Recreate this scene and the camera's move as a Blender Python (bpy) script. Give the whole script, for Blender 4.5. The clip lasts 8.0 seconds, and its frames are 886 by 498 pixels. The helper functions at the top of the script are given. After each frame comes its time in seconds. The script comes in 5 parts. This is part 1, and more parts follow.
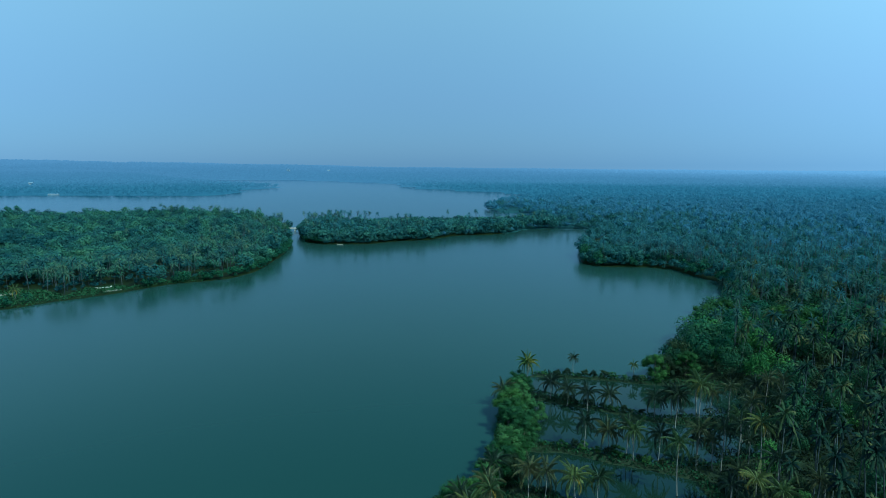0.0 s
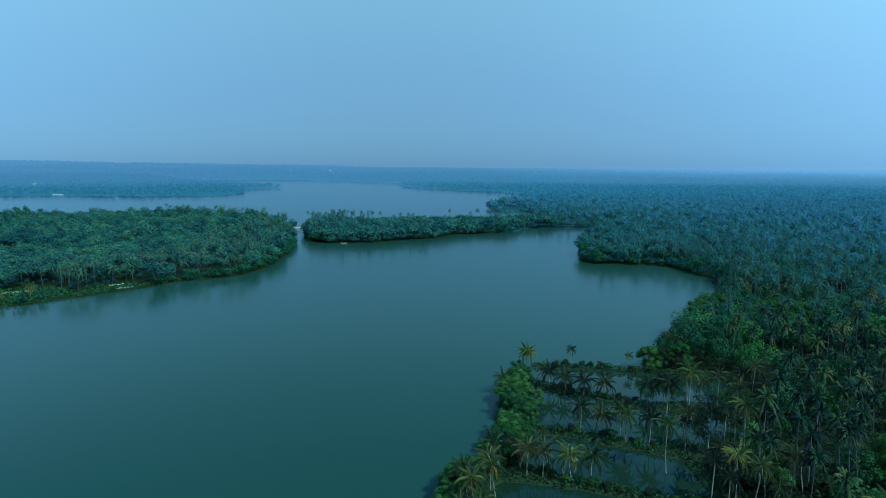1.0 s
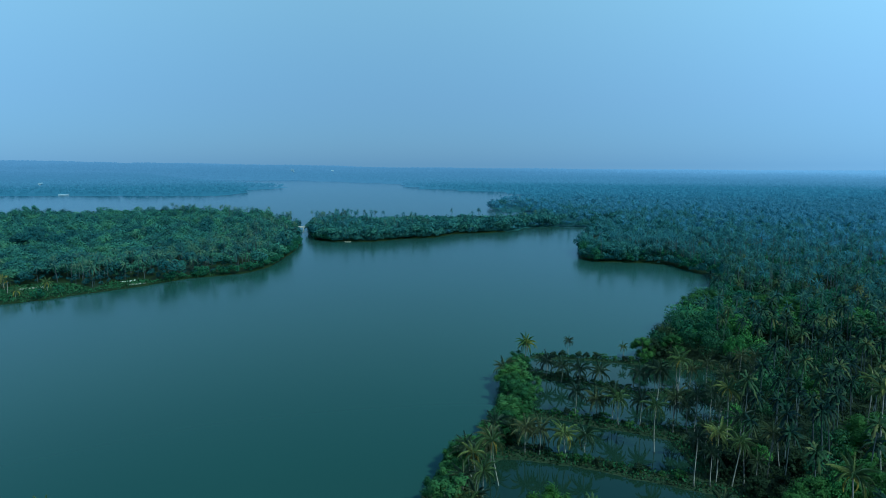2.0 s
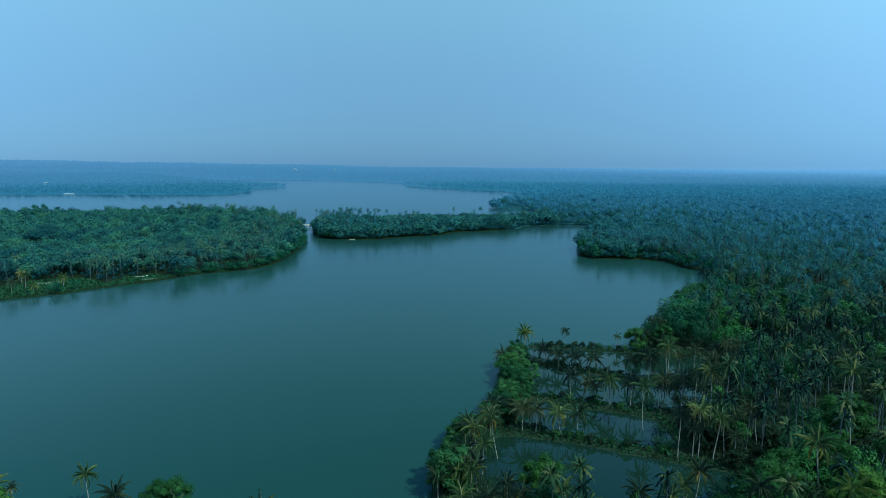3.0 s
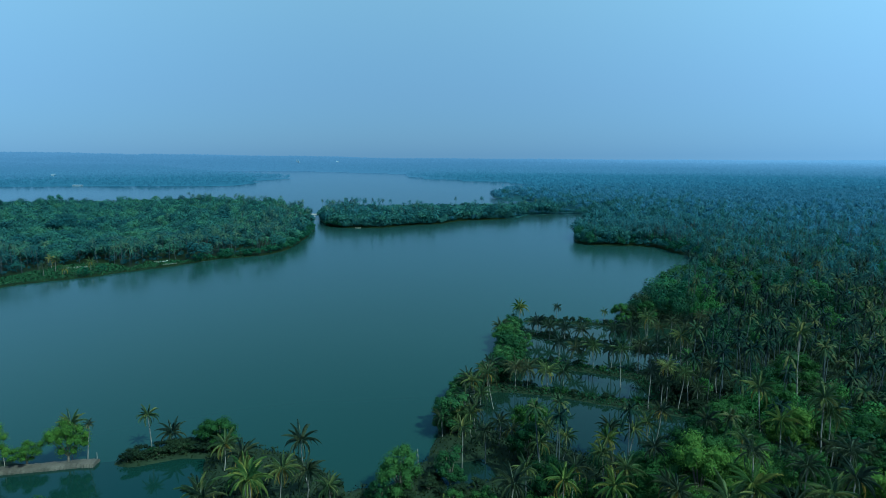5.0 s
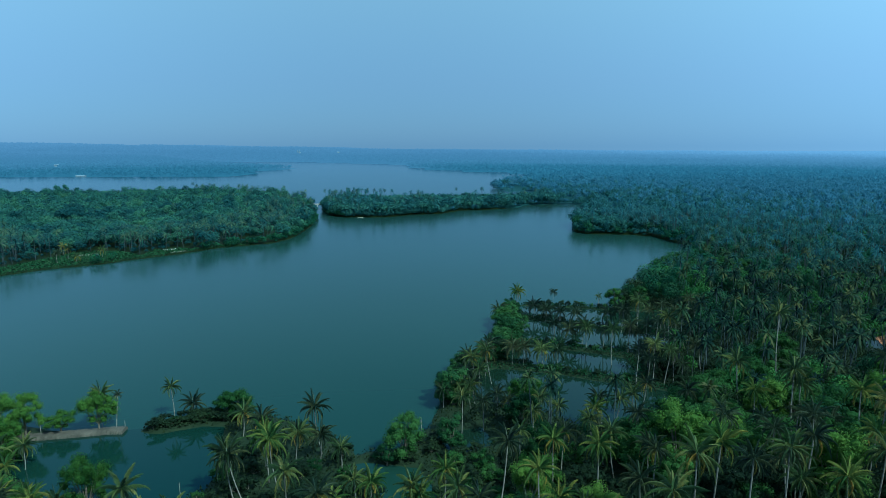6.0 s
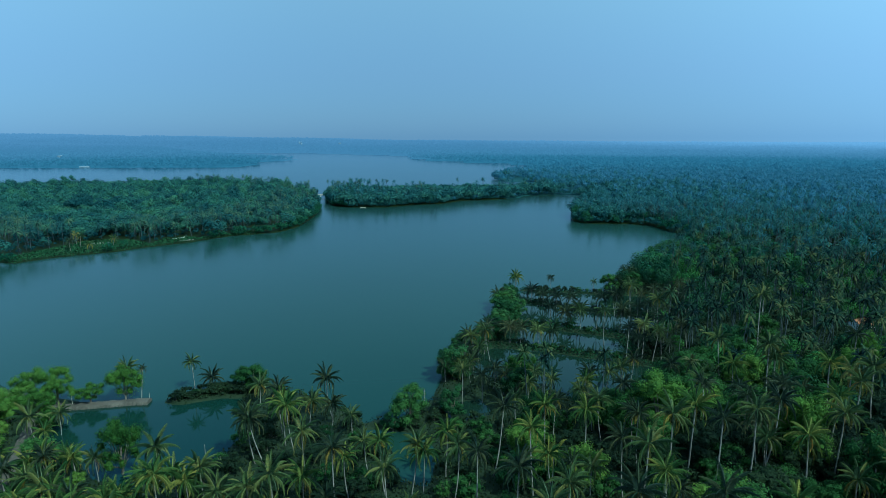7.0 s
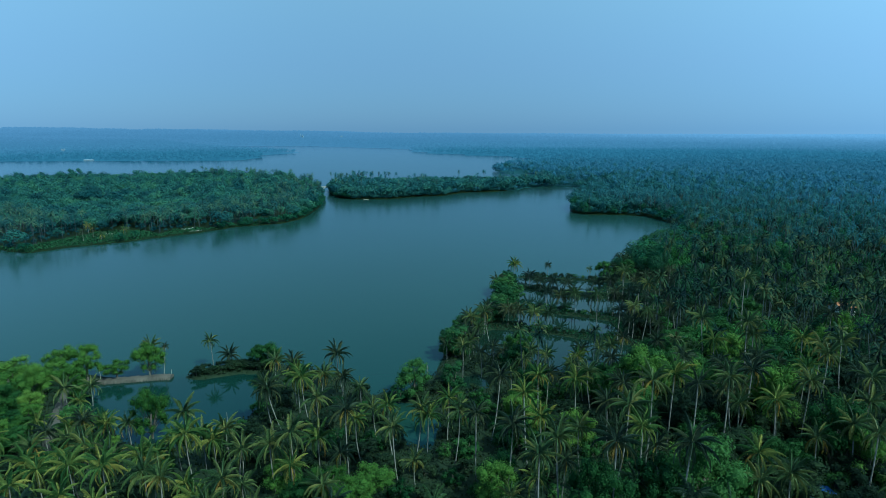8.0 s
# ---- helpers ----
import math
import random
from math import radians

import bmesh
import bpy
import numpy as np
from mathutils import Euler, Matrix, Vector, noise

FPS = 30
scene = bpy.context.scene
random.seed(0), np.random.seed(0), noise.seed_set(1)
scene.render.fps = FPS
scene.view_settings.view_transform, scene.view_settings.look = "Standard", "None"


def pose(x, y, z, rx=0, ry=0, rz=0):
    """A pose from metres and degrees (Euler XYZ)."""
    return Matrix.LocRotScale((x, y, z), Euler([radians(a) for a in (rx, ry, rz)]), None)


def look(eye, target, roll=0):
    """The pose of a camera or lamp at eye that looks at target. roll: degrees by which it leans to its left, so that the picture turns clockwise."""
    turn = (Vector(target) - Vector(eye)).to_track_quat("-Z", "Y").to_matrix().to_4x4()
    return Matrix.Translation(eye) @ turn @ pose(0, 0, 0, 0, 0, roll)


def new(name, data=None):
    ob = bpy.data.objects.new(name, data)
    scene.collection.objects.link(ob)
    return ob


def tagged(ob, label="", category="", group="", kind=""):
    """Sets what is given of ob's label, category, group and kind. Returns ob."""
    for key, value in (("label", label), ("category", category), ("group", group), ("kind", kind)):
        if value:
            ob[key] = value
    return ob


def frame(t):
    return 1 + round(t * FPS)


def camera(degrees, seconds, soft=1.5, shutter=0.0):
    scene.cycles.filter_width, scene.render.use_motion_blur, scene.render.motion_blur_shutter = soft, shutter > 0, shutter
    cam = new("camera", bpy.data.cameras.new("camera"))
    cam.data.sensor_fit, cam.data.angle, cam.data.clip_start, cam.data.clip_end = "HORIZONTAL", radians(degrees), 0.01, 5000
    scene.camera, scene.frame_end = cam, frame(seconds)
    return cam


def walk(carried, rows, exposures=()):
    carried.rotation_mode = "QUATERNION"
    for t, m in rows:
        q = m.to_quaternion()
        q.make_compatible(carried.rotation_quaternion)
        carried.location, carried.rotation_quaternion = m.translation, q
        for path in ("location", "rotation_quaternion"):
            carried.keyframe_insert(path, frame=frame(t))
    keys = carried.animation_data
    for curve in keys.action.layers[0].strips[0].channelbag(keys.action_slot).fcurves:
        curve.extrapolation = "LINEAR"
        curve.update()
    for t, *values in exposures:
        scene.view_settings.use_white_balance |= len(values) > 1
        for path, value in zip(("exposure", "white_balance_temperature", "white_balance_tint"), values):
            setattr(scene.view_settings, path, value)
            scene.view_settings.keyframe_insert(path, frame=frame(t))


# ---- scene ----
cam = camera(73.9, 8.0, soft=0.72)
PATH = [
    (0, (0.296, -0.959, 65.019), (0.251, 1.021, 64.736), 0.1),
    (0.5, (0.148, -5.078, 65.036), (0.1, -3.098, 64.754), 0.1),
    (1, (-0.058, -9.392, 65.052), (-0.108, -7.413, 64.769), 0.0),
    (1.5, (-0.27, -14.052, 65.045), (-0.322, -12.073, 64.763), 0.0),
    (3, (-0.466, -29.35, 64.71), (-0.527, -27.371, 64.426), -0.0),
    (3.5, (-0.441, -34.678, 64.651), (-0.504, -32.7, 64.362), -0.0),
    (4, (-0.334, -40.006, 64.599), (-0.399, -38.028, 64.304), -0.1),
    (5.5, (0.005, -55.186, 64.46), (-0.064, -53.214, 64.134), -0.1),
    (6, (0.066, -60.14, 64.442), (-0.004, -58.17, 64.099), -0.1),
    (6.5, (0.182, -65.102, 64.462), (0.11, -63.135, 64.102), -0.1),
    (7, (0.302, -70.146, 64.483), (0.228, -68.182, 64.111), -0.1),
    (7.5, (0.459, -75.327, 64.47), (0.382, -73.366, 64.086), -0.1),
    (8, (0.645, -80.657, 64.463), (0.566, -78.698, 64.068), -0.2),
]
walk(cam, [(t, look(eye, target, roll)) for t, eye, target, roll in PATH], [(0, 0.0, 4280, -20), (8, 0.0, 4280, -20)])

# ---- world, sun, exposure ----
SUN_ELEVATION, SUN_AZIMUTH = 48.0, 133.0  # degrees; azimuth clockwise from +y
world = bpy.data.worlds.new("hazy_sky")
scene.world = world
world.use_nodes = True
wn, wl = world.node_tree.nodes, world.node_tree.links
wn.clear()
sky = wn.new("ShaderNodeTexSky")
sky.sky_type, sky.sun_disc = "NISHITA", False
sky.sun_elevation, sky.sun_rotation = radians(SUN_ELEVATION), radians(SUN_AZIMUTH)
sky.altitude, sky.air_density, sky.dust_density, sky.ozone_density = 50, 1.0, 1.0, 2.0
# haze: pale towards the upper sky, a little denser and duller near the horizon
direction = wn.new("ShaderNodeTexCoord")
axes = wn.new("ShaderNodeSeparateXYZ")
wl.new(direction.outputs["Generated"], axes.inputs[0])


def sky_math(op, a, b=0.0):
    m = wn.new("ShaderNodeMath")
    m.operation = op
    for i, v in enumerate((a, b)):
        if isinstance(v, float):
            m.inputs[i].default_value = v
        else:
            wl.new(v, m.inputs[i])
    return m.outputs[0]


upward = sky_math("ABSOLUTE", axes.outputs["Z"])
veil = wn.new("ShaderNodeValToRGB")
for stop, (p, c) in zip([veil.color_ramp.elements[0], veil.color_ramp.elements[1], veil.color_ramp.elements.new(0.1), veil.color_ramp.elements.new(0.3), veil.color_ramp.elements.new(0.5)],
                        [(0.0, (0.265, 0.335, 0.465)), (1.0, (0.125, 0.21, 0.41)), (0.1, (0.35, 0.404, 0.522)), (0.3, (0.515, 0.594, 0.65)), (0.5, (0.135, 0.245, 0.47))]):
    stop.position, stop.color = p, (*c, 1)
wl.new(upward, veil.inputs["Fac"])
side = sky_math("ADD", sky_math("MULTIPLY", sky_math("MULTIPLY", axes.outputs["X"], axes.outputs["X"]), 0.98),
                sky_math("ADD", sky_math("MULTIPLY", axes.outputs["X"], 0.28), 0.885))
tinted = wn.new("ShaderNodeVectorMath")
tinted.operation = "SCALE"
wl.new(veil.outputs["Color"], tinted.inputs[0])
wl.new(side, tinted.inputs["Scale"])
clear_sky = wn.new("ShaderNodeBackground")
clear_sky.inputs["Strength"].default_value = 0.08
wl.new(sky.outputs[0], clear_sky.inputs["Color"])
haze = wn.new("ShaderNodeBackground")
haze.inputs["Strength"].default_value = 1.0
wl.new(tinted.outputs[0], haze.inputs["Color"])
mixed = wn.new("ShaderNodeMixShader")
mixed.inputs["Fac"].default_value = 0.80
wl.new(clear_sky.outputs[0], mixed.inputs[1])
wl.new(haze.outputs[0], mixed.inputs[2])
wl.new(mixed.outputs[0], wn.new("ShaderNodeOutputWorld").inputs["Surface"])

sun = new("sun", bpy.data.lights.new("sun", "SUN"))
sun.data.energy, sun.data.angle, sun.data.color = 4.9, radians(1.2), (1.0, 0.88, 0.66)
toward = Vector((math.sin(radians(SUN_AZIMUTH)) * math.cos(radians(SUN_ELEVATION)),
                 math.cos(radians(SUN_AZIMUTH)) * math.cos(radians(SUN_ELEVATION)), math.sin(radians(SUN_ELEVATION))))
sun.matrix_world = look((0, 0, 300), Vector((0, 0, 300)) - toward)


# ---- materials ----
def base_material(name):
    m = bpy.data.materials.new(name)
    m.use_nodes = True
    m.node_tree.nodes.clear()
    out = m.node_tree.nodes.new("ShaderNodeOutputMaterial")
    shader = m.node_tree.nodes.new("ShaderNodeBsdfPrincipled")
    m.node_tree.links.new(shader.outputs[0], out.inputs["Surface"])
    return m, m.node_tree.nodes, m.node_tree.links, shader, out


def ramp(nodes, stops):
    r = nodes.new("ShaderNodeValToRGB")
    while len(r.color_ramp.elements) < len(stops):
        r.color_ramp.elements.new(0.5)
    for e, (p, c) in zip(r.color_ramp.elements, stops):
        e.position, e.color = p, (*c, 1)
    return r


def noise_node(nodes, links, scale, detail=4.0, coords="Object", rough=0.6):
    tc = nodes.new("ShaderNodeTexCoord")
    n = nodes.new("ShaderNodeTexNoise")
    n.inputs["Scale"].default_value, n.inputs["Detail"].default_value = scale, detail
    n.inputs["Roughness"].default_value = rough
    links.new(tc.outputs[coords], n.inputs["Vector"])
    return n


def mathn(nodes, links, op, a, b):
    m = nodes.new("ShaderNodeMath")
    m.operation = op
    for i, v in enumerate((a, b)):
        if isinstance(v, (int, float)):
            m.inputs[i].default_value = v
        else:
            links.new(v, m.inputs[i])
    return m.outputs[0]


def leaf_material(name, stops, rough=0.55, through_light=0.18, patch=0.12, patch_share=0.5, island=0.35, sheen=0.0, gloss=0.05):
    """Foliage: colour by leaf, by plant and by patches of the stand; light passes through in part."""
    m, nodes, links, sh, out = base_material(name)
    info, geo = nodes.new("ShaderNodeObjectInfo"), nodes.new("ShaderNodeNewGeometry")
    n = noise_node(nodes, links, patch, 3.0)
    a = mathn(nodes, links, "MULTIPLY", geo.outputs["Random Per Island"], island)
    b = mathn(nodes, links, "MULTIPLY", info.outputs["Random"], max(0.0, 1 - island - patch_share))
    c = mathn(nodes, links, "MULTIPLY", n.outputs["Fac"], patch_share)
    r = ramp(nodes, stops)
    links.new(mathn(nodes, links, "ADD", mathn(nodes, links, "ADD", a, b), c), r.inputs["Fac"])
    links.new(r.outputs["Color"], sh.inputs["Base Color"])
    sh.inputs["Roughness"].default_value = rough
    sh.inputs["Specular IOR Level"].default_value = gloss
    # blue-tinted sheen, raised on farther foliage in place of haze
    sh.inputs["Sheen Weight"].default_value = sheen
    sh.inputs["Sheen Roughness"].default_value = 0.5
    sh.inputs["Sheen Tint"].default_value = (0.32, 0.60, 1.0, 1)
    if through_light:
        tr, mix = nodes.new("ShaderNodeBsdfTranslucent"), nodes.new("ShaderNodeMixShader")
        links.new(r.outputs["Color"], tr.inputs["Color"])
        mix.inputs["Fac"].default_value = through_light
        links.new(sh.outputs[0], mix.inputs[1])
        links.new(tr.outputs[0], mix.inputs[2])
        links.new(mix.outputs[0], out.inputs["Surface"])
    return m


def rough_material(name, stops, scale, rough=0.85, bump=0.3, metal=0.0, fine=None):
    """A worn surface: broad stains, fine grain, relief."""
    m, nodes, links, sh, out = base_material(name)
    n1 = noise_node(nodes, links, scale, 5.0)
    n2 = noise_node(nodes, links, fine or scale * 9, 3.0)
    v = mathn(nodes, links, "ADD", mathn(nodes, links, "MULTIPLY", n1.outputs["Fac"], 0.7),
              mathn(nodes, links, "MULTIPLY", n2.outputs["Fac"], 0.3))
    r = ramp(nodes, stops)
    links.new(v, r.inputs["Fac"])
    links.new(r.outputs["Color"], sh.inputs["Base Color"])
    sh.inputs["Roughness"].default_value, sh.inputs["Metallic"].default_value = rough, metal
    sh.inputs["Specular IOR Level"].default_value = 0.5 if rough < 0.6 else 0.12
    b = nodes.new("ShaderNodeBump")
    b.inputs["Strength"].default_value, b.inputs["Distance"].default_value = bump, 0.05
    links.new(n2.outputs["Fac"], b.inputs["Height"])
    links.new(b.outputs["Normal"], sh.inputs["Normal"])
    return m


def water_material(name, smooth, rough, ripple, deep=(0.0165, 0.038, 0.028), shallow=(0.018, 0.042, 0.031), tint=(0.675, 0.765, 0.845)):
    """Murky water: a dim body colour below a mirror that strengthens towards grazing views; the mirror's tint cools and
    dims its reflections.
    """
    m, nodes, links, sh, out = base_material(name)
    nodes.remove(sh)
    body, mirror = nodes.new("ShaderNodeBsdfDiffuse"), nodes.new("ShaderNodeBsdfGlossy")
    mix, fresnel = nodes.new("ShaderNodeMixShader"), nodes.new("ShaderNodeFresnel")
    big = noise_node(nodes, links, 0.006, 3.0)
    r = ramp(nodes, [(0.3, deep), (0.7, shallow)])
    links.new(big.outputs["Fac"], r.inputs["Fac"])
    links.new(r.outputs["Color"], body.inputs["Color"])
    mirror.inputs["Color"].default_value = (*tint, 1)
    fresnel.inputs["IOR"].default_value = 1.33
    gl = noise_node(nodes, links, 0.02, 4.0)
    rr = ramp(nodes, [(0.35, (smooth,) * 3), (0.65, (rough,) * 3)])
    links.new(gl.outputs["Fac"], rr.inputs["Fac"])
    links.new(rr.outputs["Color"], mirror.inputs["Roughness"])
    rip = noise_node(nodes, links, 1.3, 3.0)
    b = nodes.new("ShaderNodeBump")
    b.inputs["Strength"].default_value, b.inputs["Distance"].default_value = ripple, 0.05
    links.new(rip.outputs["Fac"], b.inputs["Height"])
    for node in (body, mirror, fresnel):
        links.new(b.outputs["Normal"], node.inputs["Normal"])
    links.new(fresnel.outputs["Fac"], mix.inputs["Fac"])
    links.new(body.outputs[0], mix.inputs[1])
    links.new(mirror.outputs[0], mix.inputs[2])
    links.new(mix.outputs[0], out.inputs["Surface"])
    return m


FROND = leaf_material("coconut_frond", [(0.18, (0.017, 0.034, 0.016)), (0.45, (0.054, 0.090, 0.028)), (0.68, (0.138, 0.166, 0.046)), (0.90, (0.308, 0.235, 0.052))], rough=0.5, island=0.15, patch_share=0.35, patch=0.16, gloss=0.32)
FROND_DULL = leaf_material("dull_coconut_frond", [(0.18, (0.006, 0.014, 0.010)), (0.45, (0.020, 0.037, 0.020)), (0.68, (0.054, 0.071, 0.029)), (0.90, (0.128, 0.110, 0.037))], rough=0.5, island=0.2, patch_share=0.35, patch=0.16, gloss=0.32)
FROND_YELLOW = leaf_material("yellowing_frond", [(0.18, (0.025, 0.056, 0.018)), (0.45, (0.075, 0.127, 0.032)), (0.68, (0.173, 0.205, 0.046)), (0.90, (0.342, 0.281, 0.056))], island=0.15, patch_share=0.25, patch=0.16)
FROND_DRY = leaf_material("dry_frond", [(0.2, (0.11, 0.10, 0.022)), (0.55, (0.24, 0.20, 0.035)), (0.85, (0.34, 0.21, 0.05))], island=0.2, patch_share=0.2)
LEAF_LIGHT = leaf_material("light_broad_leaf", [(0.20, (0.020, 0.050, 0.011)), (0.50, (0.083, 0.149, 0.024)), (0.85, (0.155, 0.227, 0.037))], island=0.25, patch_share=0.2, through_light=0.28)
LEAF = leaf_material("broad_leaf", [(0.20, (0.012, 0.032, 0.012)), (0.50, (0.034, 0.075, 0.019)), (0.85, (0.071, 0.134, 0.032))], island=0.25, patch_share=0.2, through_light=0.28)
MANGROVE_LEAF = leaf_material("mangrove_leaf", [(0.2, (0.015, 0.040, 0.016)), (0.5, (0.042, 0.092, 0.030)), (0.85, (0.080, 0.146, 0.044))], island=0.25, patch_share=0.2, through_light=0.28)
# near-black partly to paint in the shade between and below the trees
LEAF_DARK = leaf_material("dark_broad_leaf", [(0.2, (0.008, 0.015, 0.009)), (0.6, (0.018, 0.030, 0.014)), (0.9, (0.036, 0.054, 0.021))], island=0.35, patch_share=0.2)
# Haze is put into these base colours, bluer and paler from near stands outward.
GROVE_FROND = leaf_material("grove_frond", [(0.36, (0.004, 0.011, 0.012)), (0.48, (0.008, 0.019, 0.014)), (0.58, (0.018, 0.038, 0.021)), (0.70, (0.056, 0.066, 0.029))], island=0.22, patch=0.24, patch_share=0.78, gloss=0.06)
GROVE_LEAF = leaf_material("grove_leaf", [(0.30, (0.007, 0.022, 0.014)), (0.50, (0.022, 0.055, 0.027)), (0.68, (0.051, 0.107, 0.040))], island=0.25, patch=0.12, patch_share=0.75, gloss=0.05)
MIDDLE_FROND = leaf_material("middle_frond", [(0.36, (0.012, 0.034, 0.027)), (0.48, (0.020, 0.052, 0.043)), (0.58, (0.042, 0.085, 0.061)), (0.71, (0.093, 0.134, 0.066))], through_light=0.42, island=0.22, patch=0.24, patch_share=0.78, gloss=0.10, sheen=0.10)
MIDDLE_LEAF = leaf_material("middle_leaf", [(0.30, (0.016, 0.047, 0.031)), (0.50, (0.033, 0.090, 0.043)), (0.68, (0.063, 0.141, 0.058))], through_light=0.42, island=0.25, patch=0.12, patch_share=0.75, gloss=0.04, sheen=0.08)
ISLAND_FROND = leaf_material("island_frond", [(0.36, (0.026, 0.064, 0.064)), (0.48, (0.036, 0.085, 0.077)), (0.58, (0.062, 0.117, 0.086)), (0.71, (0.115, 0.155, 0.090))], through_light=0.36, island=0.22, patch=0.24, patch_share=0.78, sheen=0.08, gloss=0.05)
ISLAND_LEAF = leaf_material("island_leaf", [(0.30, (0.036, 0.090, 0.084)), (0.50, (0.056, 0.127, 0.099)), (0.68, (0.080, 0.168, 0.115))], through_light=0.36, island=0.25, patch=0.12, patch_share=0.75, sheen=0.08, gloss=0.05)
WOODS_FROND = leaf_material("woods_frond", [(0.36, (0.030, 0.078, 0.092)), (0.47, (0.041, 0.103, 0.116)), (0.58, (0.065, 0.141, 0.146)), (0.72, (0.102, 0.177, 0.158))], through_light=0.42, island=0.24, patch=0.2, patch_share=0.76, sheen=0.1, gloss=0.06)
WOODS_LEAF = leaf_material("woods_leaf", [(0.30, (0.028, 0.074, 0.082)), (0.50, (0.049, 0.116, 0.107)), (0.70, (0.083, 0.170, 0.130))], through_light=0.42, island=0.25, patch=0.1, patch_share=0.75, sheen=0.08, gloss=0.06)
# the strongest haze step; its blue is not the leaves' own
HAZED_FROND = leaf_material("hazed_frond", [(0.28, (0.058, 0.132, 0.202)), (0.50, (0.077, 0.166, 0.244)), (0.72, (0.106, 0.202, 0.276))], through_light=0.42, island=0.2, patch=0.2, patch_share=0.8, sheen=0.15, gloss=0.1)
HAZED_LEAF = leaf_material("hazed_leaf", [(0.30, (0.053, 0.123, 0.184)), (0.52, (0.072, 0.157, 0.218)), (0.72, (0.098, 0.193, 0.246))], through_light=0.42, island=0.25, patch=0.1, patch_share=0.75, sheen=0.15, gloss=0.1)

# Lighter and darker copies, dealt to trees at random; island tones also hold haze.
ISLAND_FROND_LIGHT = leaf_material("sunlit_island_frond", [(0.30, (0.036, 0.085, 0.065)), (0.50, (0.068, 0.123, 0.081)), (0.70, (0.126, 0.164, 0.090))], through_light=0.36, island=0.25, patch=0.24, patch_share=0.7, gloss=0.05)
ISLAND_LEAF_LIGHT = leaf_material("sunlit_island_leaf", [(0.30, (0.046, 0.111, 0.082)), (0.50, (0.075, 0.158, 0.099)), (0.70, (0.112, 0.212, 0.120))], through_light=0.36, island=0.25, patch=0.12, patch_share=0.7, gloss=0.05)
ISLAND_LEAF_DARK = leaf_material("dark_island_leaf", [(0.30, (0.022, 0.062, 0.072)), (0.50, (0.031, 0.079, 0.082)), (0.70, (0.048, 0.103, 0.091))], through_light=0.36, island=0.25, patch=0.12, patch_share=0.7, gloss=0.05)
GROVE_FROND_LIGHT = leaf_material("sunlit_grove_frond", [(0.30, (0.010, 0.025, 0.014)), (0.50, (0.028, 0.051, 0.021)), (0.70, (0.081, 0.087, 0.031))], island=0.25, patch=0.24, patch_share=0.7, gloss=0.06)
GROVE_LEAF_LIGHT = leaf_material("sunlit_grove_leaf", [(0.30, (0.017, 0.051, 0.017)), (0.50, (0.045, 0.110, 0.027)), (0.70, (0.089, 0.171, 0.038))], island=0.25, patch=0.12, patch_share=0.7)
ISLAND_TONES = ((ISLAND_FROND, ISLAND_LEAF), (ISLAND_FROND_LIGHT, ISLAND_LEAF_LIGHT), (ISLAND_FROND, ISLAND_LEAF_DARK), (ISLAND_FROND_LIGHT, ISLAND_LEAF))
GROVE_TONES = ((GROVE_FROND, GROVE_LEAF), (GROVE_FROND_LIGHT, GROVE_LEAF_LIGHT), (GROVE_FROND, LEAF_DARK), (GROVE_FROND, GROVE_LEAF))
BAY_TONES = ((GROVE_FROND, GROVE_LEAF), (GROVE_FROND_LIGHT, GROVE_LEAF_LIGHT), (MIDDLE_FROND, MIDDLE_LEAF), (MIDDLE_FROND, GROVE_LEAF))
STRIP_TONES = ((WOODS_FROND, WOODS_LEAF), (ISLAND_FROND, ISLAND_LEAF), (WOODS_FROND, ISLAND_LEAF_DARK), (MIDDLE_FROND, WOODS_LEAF))


